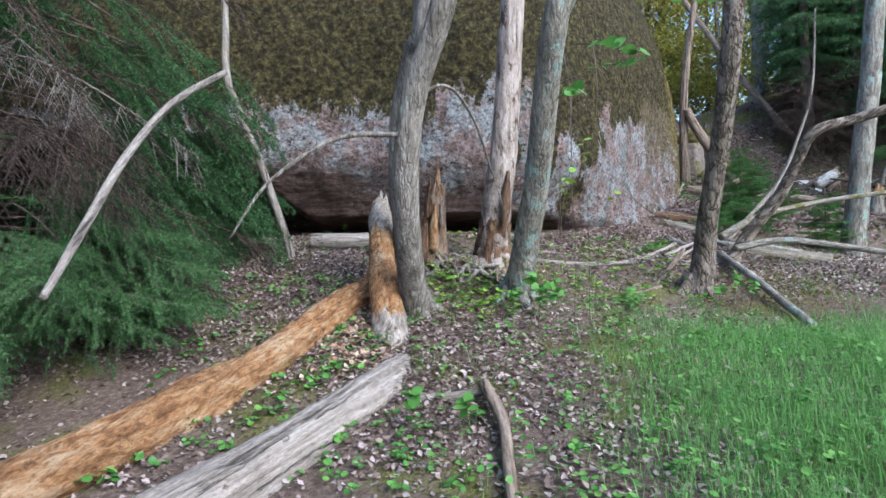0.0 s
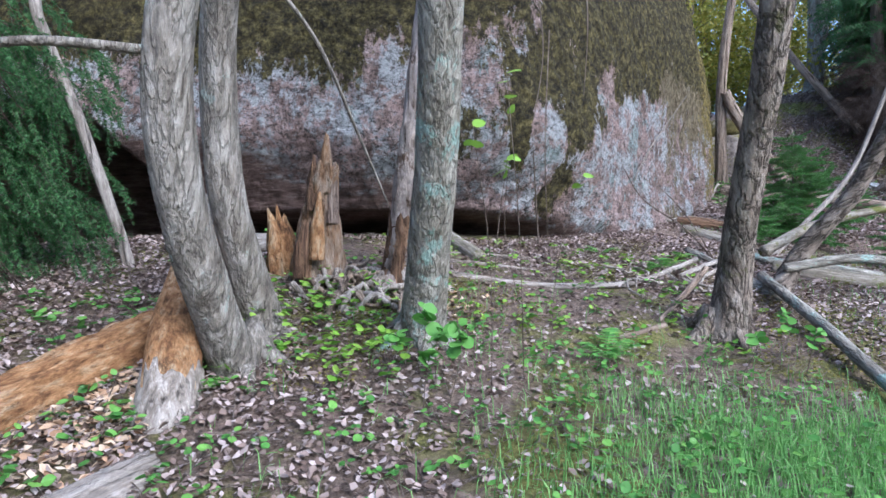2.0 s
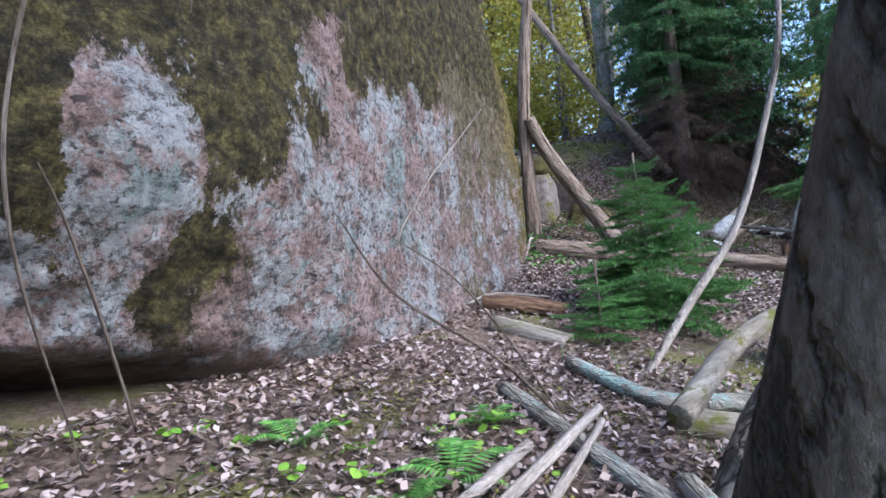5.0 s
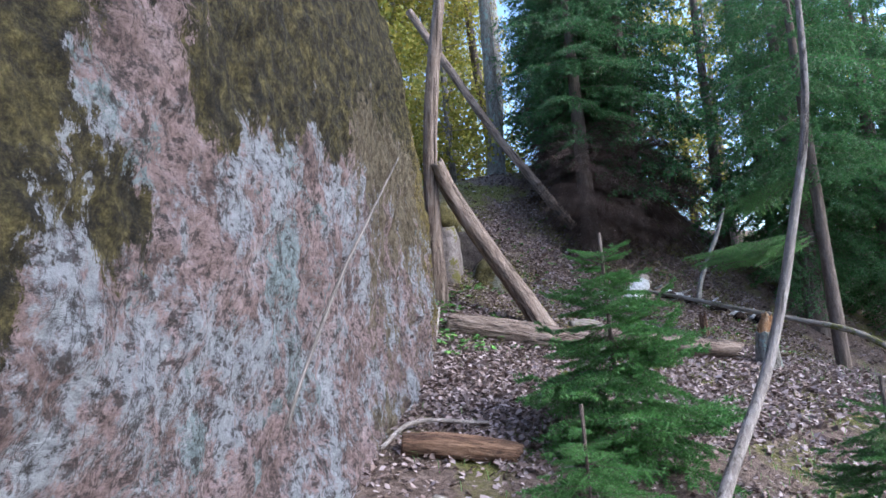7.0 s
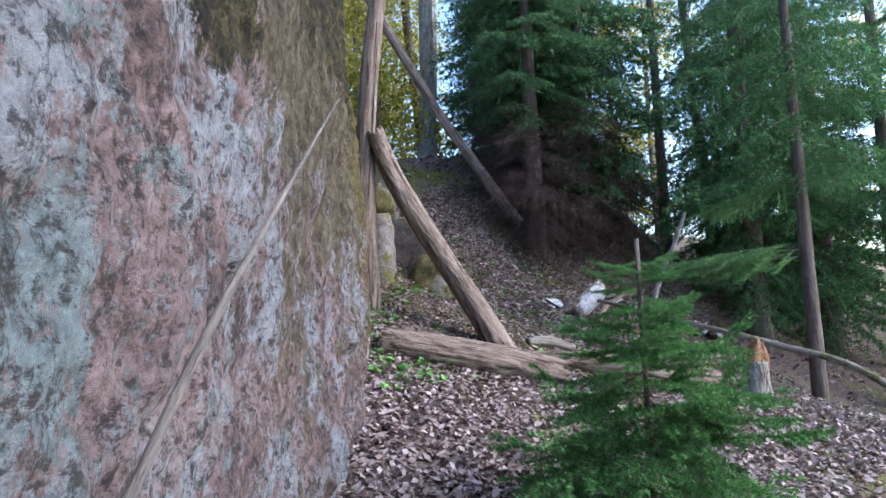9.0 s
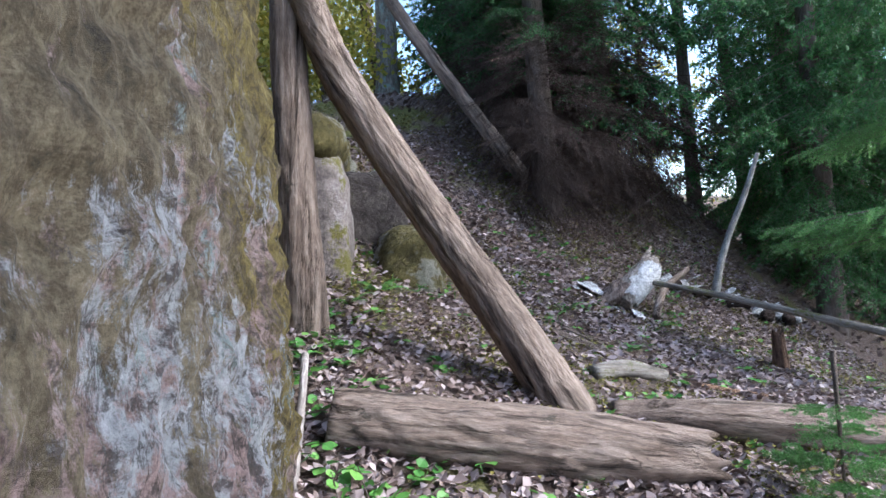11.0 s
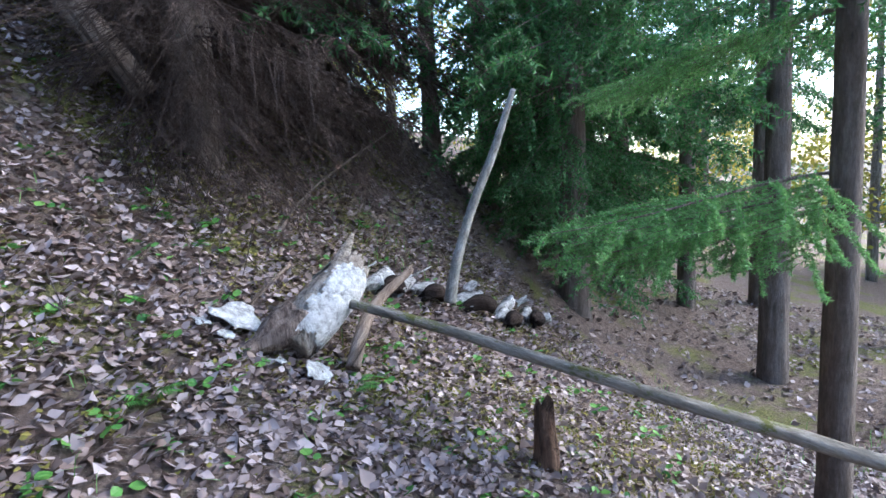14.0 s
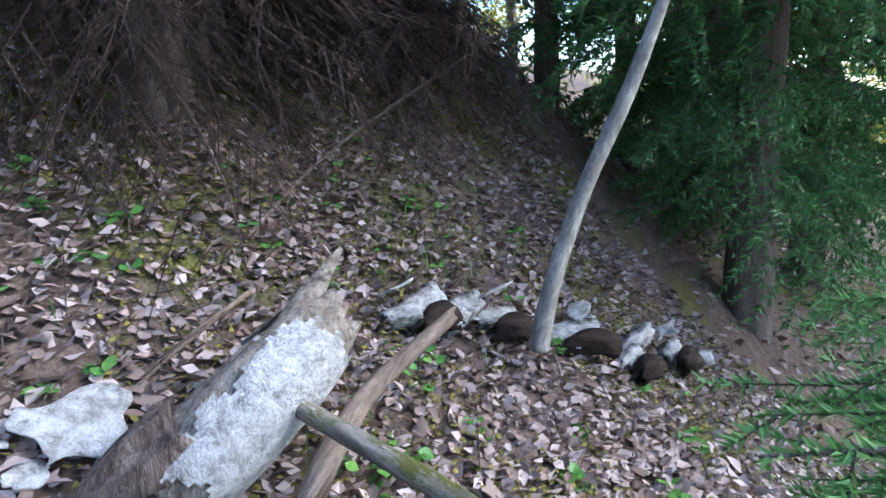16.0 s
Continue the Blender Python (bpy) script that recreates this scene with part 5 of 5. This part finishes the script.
limb_object("climbing_root", [(3.42, 8.63, 2.24, 0.008), (3.49, 8.72, 2.37, 0.008), (3.61, 8.88, 2.53, 0.009), (3.84, 9.18, 2.83, 0.010), (4.23, 9.70, 3.25, 0.008), (4.84, 10.51, 3.90, 0.006)], MAT["twig_pale"], "grey bare root clinging to the face of the boulder", "root", seg=10, rough=0.15, seed=435, step=0.02)

pile = base("root_tangle", "tangle of bare roots and broken sticks on the bank", "roots", gz(0.3, 5.45))
pr = np.random.default_rng(44)
for k in range(34):
    a, l = pr.uniform(0, 6.28), pr.uniform(0.25, 0.75)
    c = np.array([pr.normal(0, 0.25), pr.normal(0, 0.22)])
    rows = []
    for i, s in enumerate(np.linspace(-0.5, 0.5, 5)):
        x, y = c + l * s * np.array([math.cos(a + s * 0.8), math.sin(a + s * 0.8)])
        rows.append((x, y, float(ground(x + 0.3, y + 5.45)) - pile.location.z + pr.uniform(0.0, 0.16), 0.023 * (1.1 - 0.5 * i / 4)))
    v, f = tube(rows, seg=7, rough=0.15, seed=k, step=0.04)
    part("root", mesh_of("root", v, f, MAT["wood_grey" if k % 2 else "wood_brown"], True), pile)
pile = base("branch_tangle", "heap of dead sticks around the tree's foot", "sticks", gz(3.1, 6.6))
for k in range(12):
    a, l = pr.uniform(0, 6.28), pr.uniform(0.25, 0.6)
    c = np.array([pr.normal(0.1, 0.3), pr.normal(0, 0.25)])
    rows = []
    for i, s in enumerate(np.linspace(-0.5, 0.5, 4)):
        x, y = c + l * s * np.array([math.cos(a + s), math.sin(a + s)])
        rows.append((x, y, float(ground(x + 3.1, y + 6.6)) - pile.location.z + pr.uniform(0.0, 0.1), 0.014 * (1.1 - 0.5 * i / 3)))
    v, f = tube(rows, seg=7, rough=0.15, seed=k, step=0.04)
    part("stick", mesh_of("stick", v, f, MAT["wood_grey"], True), pile)


# ---- birch remains ----
def bark_piece(at, size, turn, tilt, seed, label="curled sheet of white birch bark"):
    n = 10
    u, v = np.meshgrid(np.linspace(-0.5, 0.5, n), np.linspace(-0.5, 0.5, n))
    r = np.random.default_rng(seed)
    w = 1 + 0.22 * np.sin(v * 5 + seed) + np.repeat(r.normal(0, 0.10, (n, 1)), n, 1)
    x, y = u * size[0] * w, v * size[1] * (1 + 0.2 * np.sin(u * 6 + seed))
    z = 0.10 * size[0] * (u * 2) ** 2 * 0.4 + 0.004 * np.sin(x * 30 + y * 22 + seed)
    p = np.stack([x, y, z], -1).reshape(-1, 3)
    p = np.vstack([p, p + np.array([0, 0, -0.006])])
    i, j = np.meshgrid(np.arange(n - 1), np.arange(n - 1), indexing="ij")
    a = (i * n + j).ravel()
    f = np.stack([a, a + 1, a + 1 + n, a + n], -1)
    g = f[:, ::-1] + n * n
    rim = list(range(n)) + [k * n + n - 1 for k in range(1, n)] + [n * n - 1 - k for k in range(1, n)] + [k * n for k in range(n - 2, 0, -1)]
    side = [[rim[k], rim[k] + n * n, rim[(k + 1) % len(rim)] + n * n, rim[(k + 1) % len(rim)]] for k in range(len(rim))]
    ob = new("bark_sheet", mesh_of("bark_sheet", p, f.tolist() + g.tolist() + side, MAT["birch_sheet"], True))
    ob.matrix_world = pose(*at, tilt, 8, turn)
    return tagged(ob, label, "birch bark", "birch bark sheets")


for k, (x, y, up, w, h, turn, tilt) in enumerate([(9.97, 13.56, 0.04, 0.19, 0.17, 20, 12), (9.82, 13.5, 0.02, 0.07, 0.06, 60, 5), (10.0, 13.08, 0.04, 0.12, 0.11, 35, 40), (10.34, 13.48, 0.06, 0.10, 0.10, 100, 15), (9.78, 13.62, 0.02, 0.06, 0.05, 10, 8), (9.92, 13.25, 0.02, 0.06, 0.04, 70, 5)]):
    bark_piece(gz(x, y, up + 0.03), (w * 1.25, h * 1.25), turn * 0.4 - 10, 30 + tilt * 0.3, k)
v, f = tube([(10.36, 13.24, 2.88, 0.05), (10.54, 13.25, 3.01, 0.04), (10.71, 13.27, 3.13, 0.008)], seg=14, rough=0.2, furrow=0.15, seed=440, step=0.015)
part("splinter", mesh_of("splinter", v - log_at, f, MAT["rot_pale"], True), birch_log, "long pale splinter")
v, f = tube([(9.80, 13.40, 2.62, 0.02), (9.9, 13.37, 2.64, 0.05), (10.0, 13.33, 2.68, 0.09), (10.12, 13.29, 2.72, 0.115)], seg=36, rough=0.3, furrow=0.45, plates=4.0, seed=441, jag=0.05, step=0.015)
part("frayed_end", mesh_of("frayed_end", v - log_at, f, MAT["rot_frayed"], True), birch_log, "frayed rotten wood")
pr2 = np.random.default_rng(77)
for k in range(11):
    s = k / 10
    x, y = 11.2 + 1.55 * s + pr2.normal(0, 0.03), 13.5 - 0.85 * s + pr2.normal(0, 0.05)
    l, turn, r = pr2.uniform(0.12, 0.32), pr2.uniform(110, 190), pr2.uniform(0.04, 0.075)
    g, dx, dy = float(ground(x, y)), math.cos(radians(turn)) * l / 2, math.sin(radians(turn)) * l / 2
    h = pr2.uniform(0.0, 0.06)
    limb_object("birch_piece", [(x - dx, y - dy, g + 0.06 + h, r * 0.95), (x, y, g + 0.07, r), (x + dx, y + dy, g + 0.07 - h, r * 0.9)], MAT["birch_broken"], "broken length of birch with white bark and dark rotten wood", "log", "birch pieces", seg=32, rough=0.3, furrow=0.35, plates=4.0, seed=450 + k, jag=0.10, step=0.015)
    if k % 2:
        limb_object("rotten_wood", [(x - dx, y - dy - 0.10, g - 0.01, 0.045), (x, y - 0.11, g + 0.05, 0.06), (x + dx * 1.3, y + dy - 0.1, g + 0.01, 0.03)], MAT["rot_dark"], "dark crumbling rotten wood on the ground", "wood", "rotten wood pieces", seg=18, rough=0.4, furrow=0.4, seed=460 + k, jag=0.08, step=0.015)
    if k % 3 == 0:
        bark_piece((x, y + 0.02, g + 0.20), (0.15, 0.11), turn + 30, 25, 40 + k)


# ---- litter, herbs and grass ----
def inside_boulder(x, y):
    edge = np.interp(x, [-9, -4.4, -1, 1.6, 2.45, 3.05, 3.8, 4.55, 5.3, 5.9, 6.0], [8.9, 7.4, 7.1, 7.4, 8.2, 8.6, 9.35, 10.4, 11.3, 12.3, 99])
    return y > edge + 0.3


def leaves_on_ground(name, n, xs, ys, size, material, label, seed, dens=None, lift=0.012, tilt=0.5, fold=0.25, patchy=0.38):
    r = np.random.default_rng(seed)
    x, y = r.uniform(*xs, n), r.uniform(*ys, n)
    keep = ~inside_boulder(x, y)
    if patchy:
        w = wave(np.c_[x, y, 0 * x], seed, 1.3)
        keep &= r.uniform(0, 1, n) < np.clip(0.9 - patchy * np.clip(w, 0, 1) * 3, 0.06, 1)
    if dens is not None:
        keep &= r.uniform(0, 1, n) < dens(x, y)
    x, y = x[keep], y[keep]
    n = len(x)
    z = ground(x, y) + lift + r.uniform(0, 0.03, n)
    a = r.uniform(0, 6.28, n)
    up = unit(np.c_[r.normal(0, tilt, n), r.normal(0, tilt, n), np.ones(n)])
    t = unit(np.cross(up, np.c_[np.cos(a), np.sin(a), np.zeros(n)]))
    b = np.cross(up, t)
    s = r.uniform(*size, n)[:, None]
    c = np.c_[x, y, z]
    k = r.uniform(-fold, fold, n)[:, None] * s
    v = np.stack([c - t * s * 0.55, c - b * s * 0.36 - t * s * 0.1 + up * k, c + t * s * 0.1 - b * s * 0.3 + up * k, c + t * s * 0.55 + up * k * r.uniform(-1, 1, (n, 1)), c + t * s * 0.1 + b * s * 0.3 + up * k, c + b * s * 0.36 - t * s * 0.1 + up * k], 1)
    i = np.arange(n)[:, None] * 6
    f = np.concatenate([i + np.array([[0, 1, 2, 3]]), i + np.array([[0, 3, 4, 5]])])
    return tagged(new(name, mesh_of(name, v.reshape(-1, 3), f, material)), label, "leaves", kind="stuff")


def meadow(x, y):
    return smooth01(0.3, 1.8, x) * smooth01(6.2, 4.2, y)


leaves_on_ground("leaf_litter", 190000, (-3.8, 8), (-0.6, 13.5), (0.025, 0.06), MAT["litter"], "dry brown and grey fallen leaves", 51, lambda x, y: 1 - 0.75 * meadow(x, y))
leaves_on_ground("leaf_litter", 85000, (5, 13.5), (9.5, 16), (0.03, 0.07), MAT["litter"], "pinkish-brown dry leaves over the slope", 52, lambda x, y: np.clip(1.05 - 0.12 * np.maximum(0, x - 10), 0.25, 1))
leaves_on_ground("leaf_litter", 30000, (8, 20), (4, 18), (0.05, 0.10), MAT["litter"], "dry leaves under the spruces", 53, lambda x, y: 0.6)


leaves_on_ground("wood_chips", 2600, (-1.5, -0.45), (3.0, 4.7), (0.03, 0.075), MAT["chips"], "crumbled pale wood chips beside the rotten log", 55, lambda x, y: np.exp(-((x + 0.8) / 0.3) ** 2 - ((y - 4.0) / 0.5) ** 2), patchy=0)
leaves_on_ground("wood_chips", 1200, (0.3, 1.4), (5.2, 6.3), (0.03, 0.07), MAT["chips"], "orange wood dust at the dead tree's foot", 56, lambda x, y: np.exp(-((x - 0.85) / 0.3) ** 2 - ((y - 5.55) / 0.3) ** 2), patchy=0)


leaves_on_ground("moss_tufts", 60000, (6.4, 13.5), (10.8, 17.0), (0.012, 0.030), MAT["moss"], "olive moss between the leaves on the slope", 57, lambda x, y: (wave(np.c_[x, y, 0 * x], 58, 1.5) > 0.12) * 0.95 + 0.05, lift=0.02, patchy=0)
leaves_on_ground("moss_tufts", 26000, (0.0, 5.5), (4.0, 8.2), (0.010, 0.026), MAT["moss"], "olive moss between the leaves on the bank", 59, lambda x, y: (wave(np.c_[x, y, 0 * x], 60, 1.7) > 0.2) * 0.9 + 0.03, lift=0.02, patchy=0)


def grass_blades(n, xs, ys, length, seed, dens):
    r = np.random.default_rng(seed)
    x, y = r.uniform(*xs, n), r.uniform(*ys, n)
    clump = 0.5 + 0.5 * wave(np.c_[x, y, x * 0], seed, 1.8)
    keep = (r.uniform(0, 1, n) < dens(x, y) * np.clip(clump * 1.6, 0.1, 1)) & ~inside_boulder(x, y)
    x, y = x[keep], y[keep]
    n = len(x)
    p = np.c_[x, y, ground(x, y) - 0.01]
    l = r.uniform(*length, n)[:, None]
    a = r.uniform(0, 6.28, n)
    d = np.c_[np.cos(a), np.sin(a), np.zeros(n)]
    s = np.c_[-np.sin(a), np.cos(a), np.zeros(n)] * 0.0026
    k = r.uniform(0.2, 1.0, n)[:, None]
    m = p + d * l * k * 0.3 + np.array([0, 0, 1]) * l * 0.6
    e = p + d * l * k + np.array([0, 0, 1]) * l * (1 - 0.4 * k)
    v = np.stack([p - s, p + s, m + s * 0.8, m - s * 0.8, e], 1).reshape(-1, 3)
    i = np.arange(n)[:, None] * 5
    f = [q for b in i[:, 0].tolist() for q in ((b, b + 1, b + 2, b + 3), (b + 3, b + 2, b + 4))]
    return v, f


v, f = grass_blades(260000, (-0.2, 8), (-0.9, 6.0), (0.05, 0.22), 61, lambda x, y: 0.015 + 0.98 * smooth01(0.5, 2.3, x - 0.10 * y) * smooth01(5.0, 3.0, y))
tagged(new("grass", mesh_of("grass", v, f, MAT["grass"])), "fresh green forest grass", "grass", kind="stuff")
v, f = grass_blades(34000, (4.5, 14), (3.5, 15), (0.05, 0.16), 62, lambda x, y: 0.35 * smooth01(11.5, 8, y - 0.2 * (x - 8)) + 0.03 + 0.5 * np.exp(-((x - 11.9) / 0.8) ** 2 - ((y - 13.8) / 0.6) ** 2))
tagged(new("grass", mesh_of("grass", v, f, MAT["grass"])), "thin short grass among the litter", "grass", kind="stuff")


def leaf_shape(at, d, up, s, fine=False):
    """A pointed, slightly cupped leaf."""
    d, up = unit(np.array(d, float)), np.array(up, float)
    b = unit(np.cross(d, up))
    w = [0.0, 0.26, 0.42, 0.48, 0.46, 0.36, 0.2, 0.0] if fine else [0.0, 0.34, 0.48, 0.36, 0.0]
    steps = (0.0, 0.09, 0.22, 0.38, 0.55, 0.74, 0.9, 1.0) if fine else (0.0, 0.22, 0.48, 0.76, 1.0)
    rows = []
    for i, k in enumerate(steps):
        c = np.array(at) + d * s * k - up * s * 0.18 * k * k
        rows += [c - b * s * w[i] + up * s * 0.08, c, c + b * s * w[i] + up * s * 0.08]
    f = [(i * 3 + j, i * 3 + j + 1, i * 3 + j + 4, i * 3 + j + 3) for i in range(len(w) - 1) for j in range(2)]
    return np.array(rows), f


def herbs(n, xs, ys, seed, material, label, size=(0.025, 0.055), high=(0.03, 0.12), dens=None):
    r = np.random.default_rng(seed)
    pieces = []
    while len(pieces) < n:
        x, y = r.uniform(*xs), r.uniform(*ys)
        if inside_boulder(np.array(x), np.array(y)) or (dens and r.uniform() > dens(x, y)):
            continue
        h, a0 = r.uniform(*high), r.uniform(0, 6.28)
        z = float(ground(x, y))
        for k in range(r.integers(3, 7)):
            a = a0 + k * 2.4
            s = r.uniform(*size)
            hh = h * r.uniform(0.5, 1)
            pieces.append(leaf_shape((x + 0.012 * math.cos(a), y + 0.012 * math.sin(a), z + hh), (math.cos(a), math.sin(a), r.uniform(-0.3, 0.6)), unit(np.array([r.normal(0, 0.45), r.normal(0, 0.45), 1.0])), s))
    v, f = join(pieces)
    return tagged(new("herbs", mesh_of("herbs", v, f, material)), label, "herbs", kind="stuff")


herbs(4200, (-1.6, 3.6), (0.0, 7.0), 71, MAT["herb"], "low green woodland herbs", (0.02, 0.055), (0.03, 0.2), lambda x, y: 0.3 + 0.7 * meadow(x + 1.0, y))
herbs(900, (0.2, 3.8), (5.2, 7.6), 72, MAT["herb_yellow"], "bright yellow-green seedlings among the litter", (0.03, 0.06), (0.03, 0.09))
herbs(420, (-0.4, 0.9), (4.2, 5.6), 73, MAT["herb_yellow"], "yellow-green seedlings on the bank", (0.035, 0.075), (0.04, 0.22))
herbs(700, (5.7, 7.2), (11.6, 13.9), 74, MAT["herb"], "small green herbs along the foot of the boulder", (0.03, 0.06), (0.02, 0.08), lambda x, y: 1.0 if abs(x - 6.2 - 0.3 * (y - 12)) < 0.3 else 0.15)
herbs(1300, (7.5, 12.5), (11.4, 15.5), 75, MAT["herb"], "scattered small herbs on the slope", (0.03, 0.06), (0.02, 0.07))
herbs(900, (-2.4, -0.2), (2.0, 5.2), 76, MAT["herb"], "green herbs between the fallen logs", (0.03, 0.07), (0.03, 0.12), lambda x, y: 0.4)


def twigs_on_ground(n, xs, ys, seed, label):
    r = np.random.default_rng(seed)
    x, y = r.uniform(*xs, n), r.uniform(*ys, n)
    keep = ~inside_boulder(x, y)
    x, y = x[keep], y[keep]
    a, l = r.uniform(0, 6.28, len(x)), r.uniform(0.08, 0.42, len(x))
    x2, y2 = x + np.cos(a) * l, y + np.sin(a) * l
    lines = np.stack([np.c_[x, y, ground(x, y) + 0.03], np.c_[x2, y2, ground(x2, y2) + r.uniform(0.02, 0.07, len(x))]], 1)
    v, f = twig_wood(lines, 0.0045, seed)
    tagged(new("twigs", mesh_of("twigs", v, f, MAT["twig"])), label, "twigs", kind="stuff")


twigs_on_ground(1700, (-2.5, 5), (2.5, 8.5), 81, "small dry twigs on the bank")
twigs_on_ground(1200, (5, 13), (9.5, 16), 82, "small dry twigs on the slope")


def fern(at, size, seed, label="bright green fern growing through the litter", n=8):
    r = np.random.default_rng(seed)
    ob = base("fern", label, "fern", at, "ferns")
    for k in range(n):
        a = k * 6.283 / n + r.normal(0, 0.2)
        l = size * r.uniform(0.75, 1.1)
        s = np.linspace(0, 1, 16)
        ax = np.c_[s * l * 0.8, 0 * s, l * (0.75 * s - 0.55 * s ** 2.2)]
        i = np.repeat(np.arange(2, 16), 2)
        sd = np.tile([1.0, -1.0], 14)
        wl = l * 0.24 * np.sin(np.clip(s[i] * 1.05, 0, 1) * np.pi) ** 0.7 + 0.01
        d = np.c_[np.full(28, 0.45), sd, np.full(28, -0.15)]
        v1 = tri_soup(ax[i], unit(d), np.tile([1.0, 0, 0.2], (28, 1)), wl[:, None], l * 0.055)
        v2 = twig_wood(np.stack([ax[:-1], ax[1:]], 1), 0.002, 1)
        fv = np.vstack([v1[0], v2[0]])
        ff = v1[1].tolist() + (v2[1] + len(v1[0])).tolist()
        part("frond", mesh_of("frond", turned(fv, (0, 0, 0), a, r.normal(0, 0.15), 0, 1), ff, MAT["herb"]), ob)
    return ob


for k, (x, y, s) in enumerate([(3.29, 7.15, 0.34), (2.68, 7.48, 0.28), (2.12, 4.92, 0.38), (3.05, 7.0, 0.24), (3.6, 7.6, 0.26), (7.35, 13.55, 0.24), (7.0, 13.4, 0.2), (9.2, 13.3, 0.2), (8.9, 12.6, 0.16), (10.15, 12.95, 0.16)]):
    fern(gz(x, y), s, 500 + k)


def leafy_shoot(root, tip, seed, label, leaves=6, size=0.09, material="herb"):
    """A thin stem with broad soft leaves along its upper half."""
    r = np.random.default_rng(seed)
    a, b = np.array(root, float), np.array(tip, float)
    ob = base("seedling", label, "seedling", tuple(a), "leafy shoots")
    mid = (b - a) * 0.5 + np.array([r.normal(0, 0.05), r.normal(0, 0.05), 0.05])
    v, f = tube([(0, 0, 0, 0.0035), (*mid, 0.003), (*(b - a), 0.002)], seg=6, step=0.05)
    part("stem", mesh_of("stem", v, f, MAT["twig"], True), ob)
    for k in range(leaves):
        s = 1 - (0.5 if leaves > 4 else 0.12) * (k / leaves) ** 1.2 if k else 1.0
        p = spline([(0, 0, 0), tuple(mid), tuple(b - a)], 40)[int(39 * s)]
        ang = k * 2.4 + r.normal(0, 0.3)
        v, f = leaf_shape(p, (math.cos(ang), math.sin(ang), r.uniform(-0.5, 0.8)), unit(np.array([r.normal(0, 0.6), r.normal(-0.3, 0.6), 1.0])), size * r.uniform(0.6, 0.95), True)
        part("leaf", mesh_of("leaf", v, f, MAT[material], True), ob)
    return ob


# leafy shoots beside the path
for k, (root, tip, n, size) in enumerate([((1.35, 5.1), (1.45, 4.9, 1.88), 3, 0.11), ((1.3, 4.2), (1.2, 3.75, 1.85), 3, 0.09), ((1.5, 4.35), (1.38, 3.9, 2.16), 4, 0.09), ((1.75, 5.0), (1.95, 4.8, 1.75), 3, 0.09), ((1.6, 5.5), (1.5, 5.33, 1.98), 3, 0.10)]):
    leafy_shoot(gz(*root), tip, 600 + k, "thin shoot with broad pale green leaves", n, size, "herb_yellow")
for k, (root, tip, n, size) in enumerate([((1.08, 3.95, 2.5), (0.98, 2.55, 2.25), 14, 0.10), ((1.15, 3.8, 3.0), (1.2, 1.95, 2.3), 16, 0.10), ((1.2, 3.7, 3.4), (1.9, 2.3, 2.75), 14, 0.10), ((1.1, 4.0, 2.7), (1.6, 3.0, 2.6), 10, 0.09)]):
    leafy_shoot(root, tip, 620 + k, "twig with fresh green leaves on the leaning trunk", n, size, "herb")
for k, (x, y, h, n, size) in enumerate([(0.85, 4.42, 0.42, 9, 0.12), (1.06, 4.15, 0.45, 10, 0.10), (0.92, 4.05, 0.34, 9, 0.10), (0.7, 4.3, 0.3, 8, 0.11), (0.98, 4.3, 0.36, 8, 0.11), (3.3, 5.05, 0.42, 9, 0.09), (3.45, 4.9, 0.34, 8, 0.09), (3.1, 5.0, 0.25, 7, 0.09), (-0.3, 2.55, 0.3, 8, 0.12), (0.05, 2.5, 0.25, 7, 0.10), (3.25, 5.85, 0.2, 7, 0.08)]):
    z = gz(x, y)
    leafy_shoot(z, (x + 0.05, y - 0.05, z[2] + h), 640 + k, "low seedling with broad green leaves", n, size, "herb")
for k, (top, mid, end) in enumerate([((2.05, 6.9, 3.6), (1.95, 6.6, 2.3), (2.02, 6.95, 1.35)), ((1.85, 6.6, 4.2), (1.9, 6.3, 3.2), (1.8, 6.25, 2.5)), ((2.5, 7.2, 4.3), (2.45, 6.9, 3.6), (2.4, 6.9, 2.9))]):
    limb_object("hanging_root", [(*top, 0.007), (*mid, 0.006), (*end, 0.003)], MAT["twig"], "thin bare twig hanging down over the boulder", "twig", "hanging twigs", seg=6, rough=0.1, seed=660 + k, step=0.05)
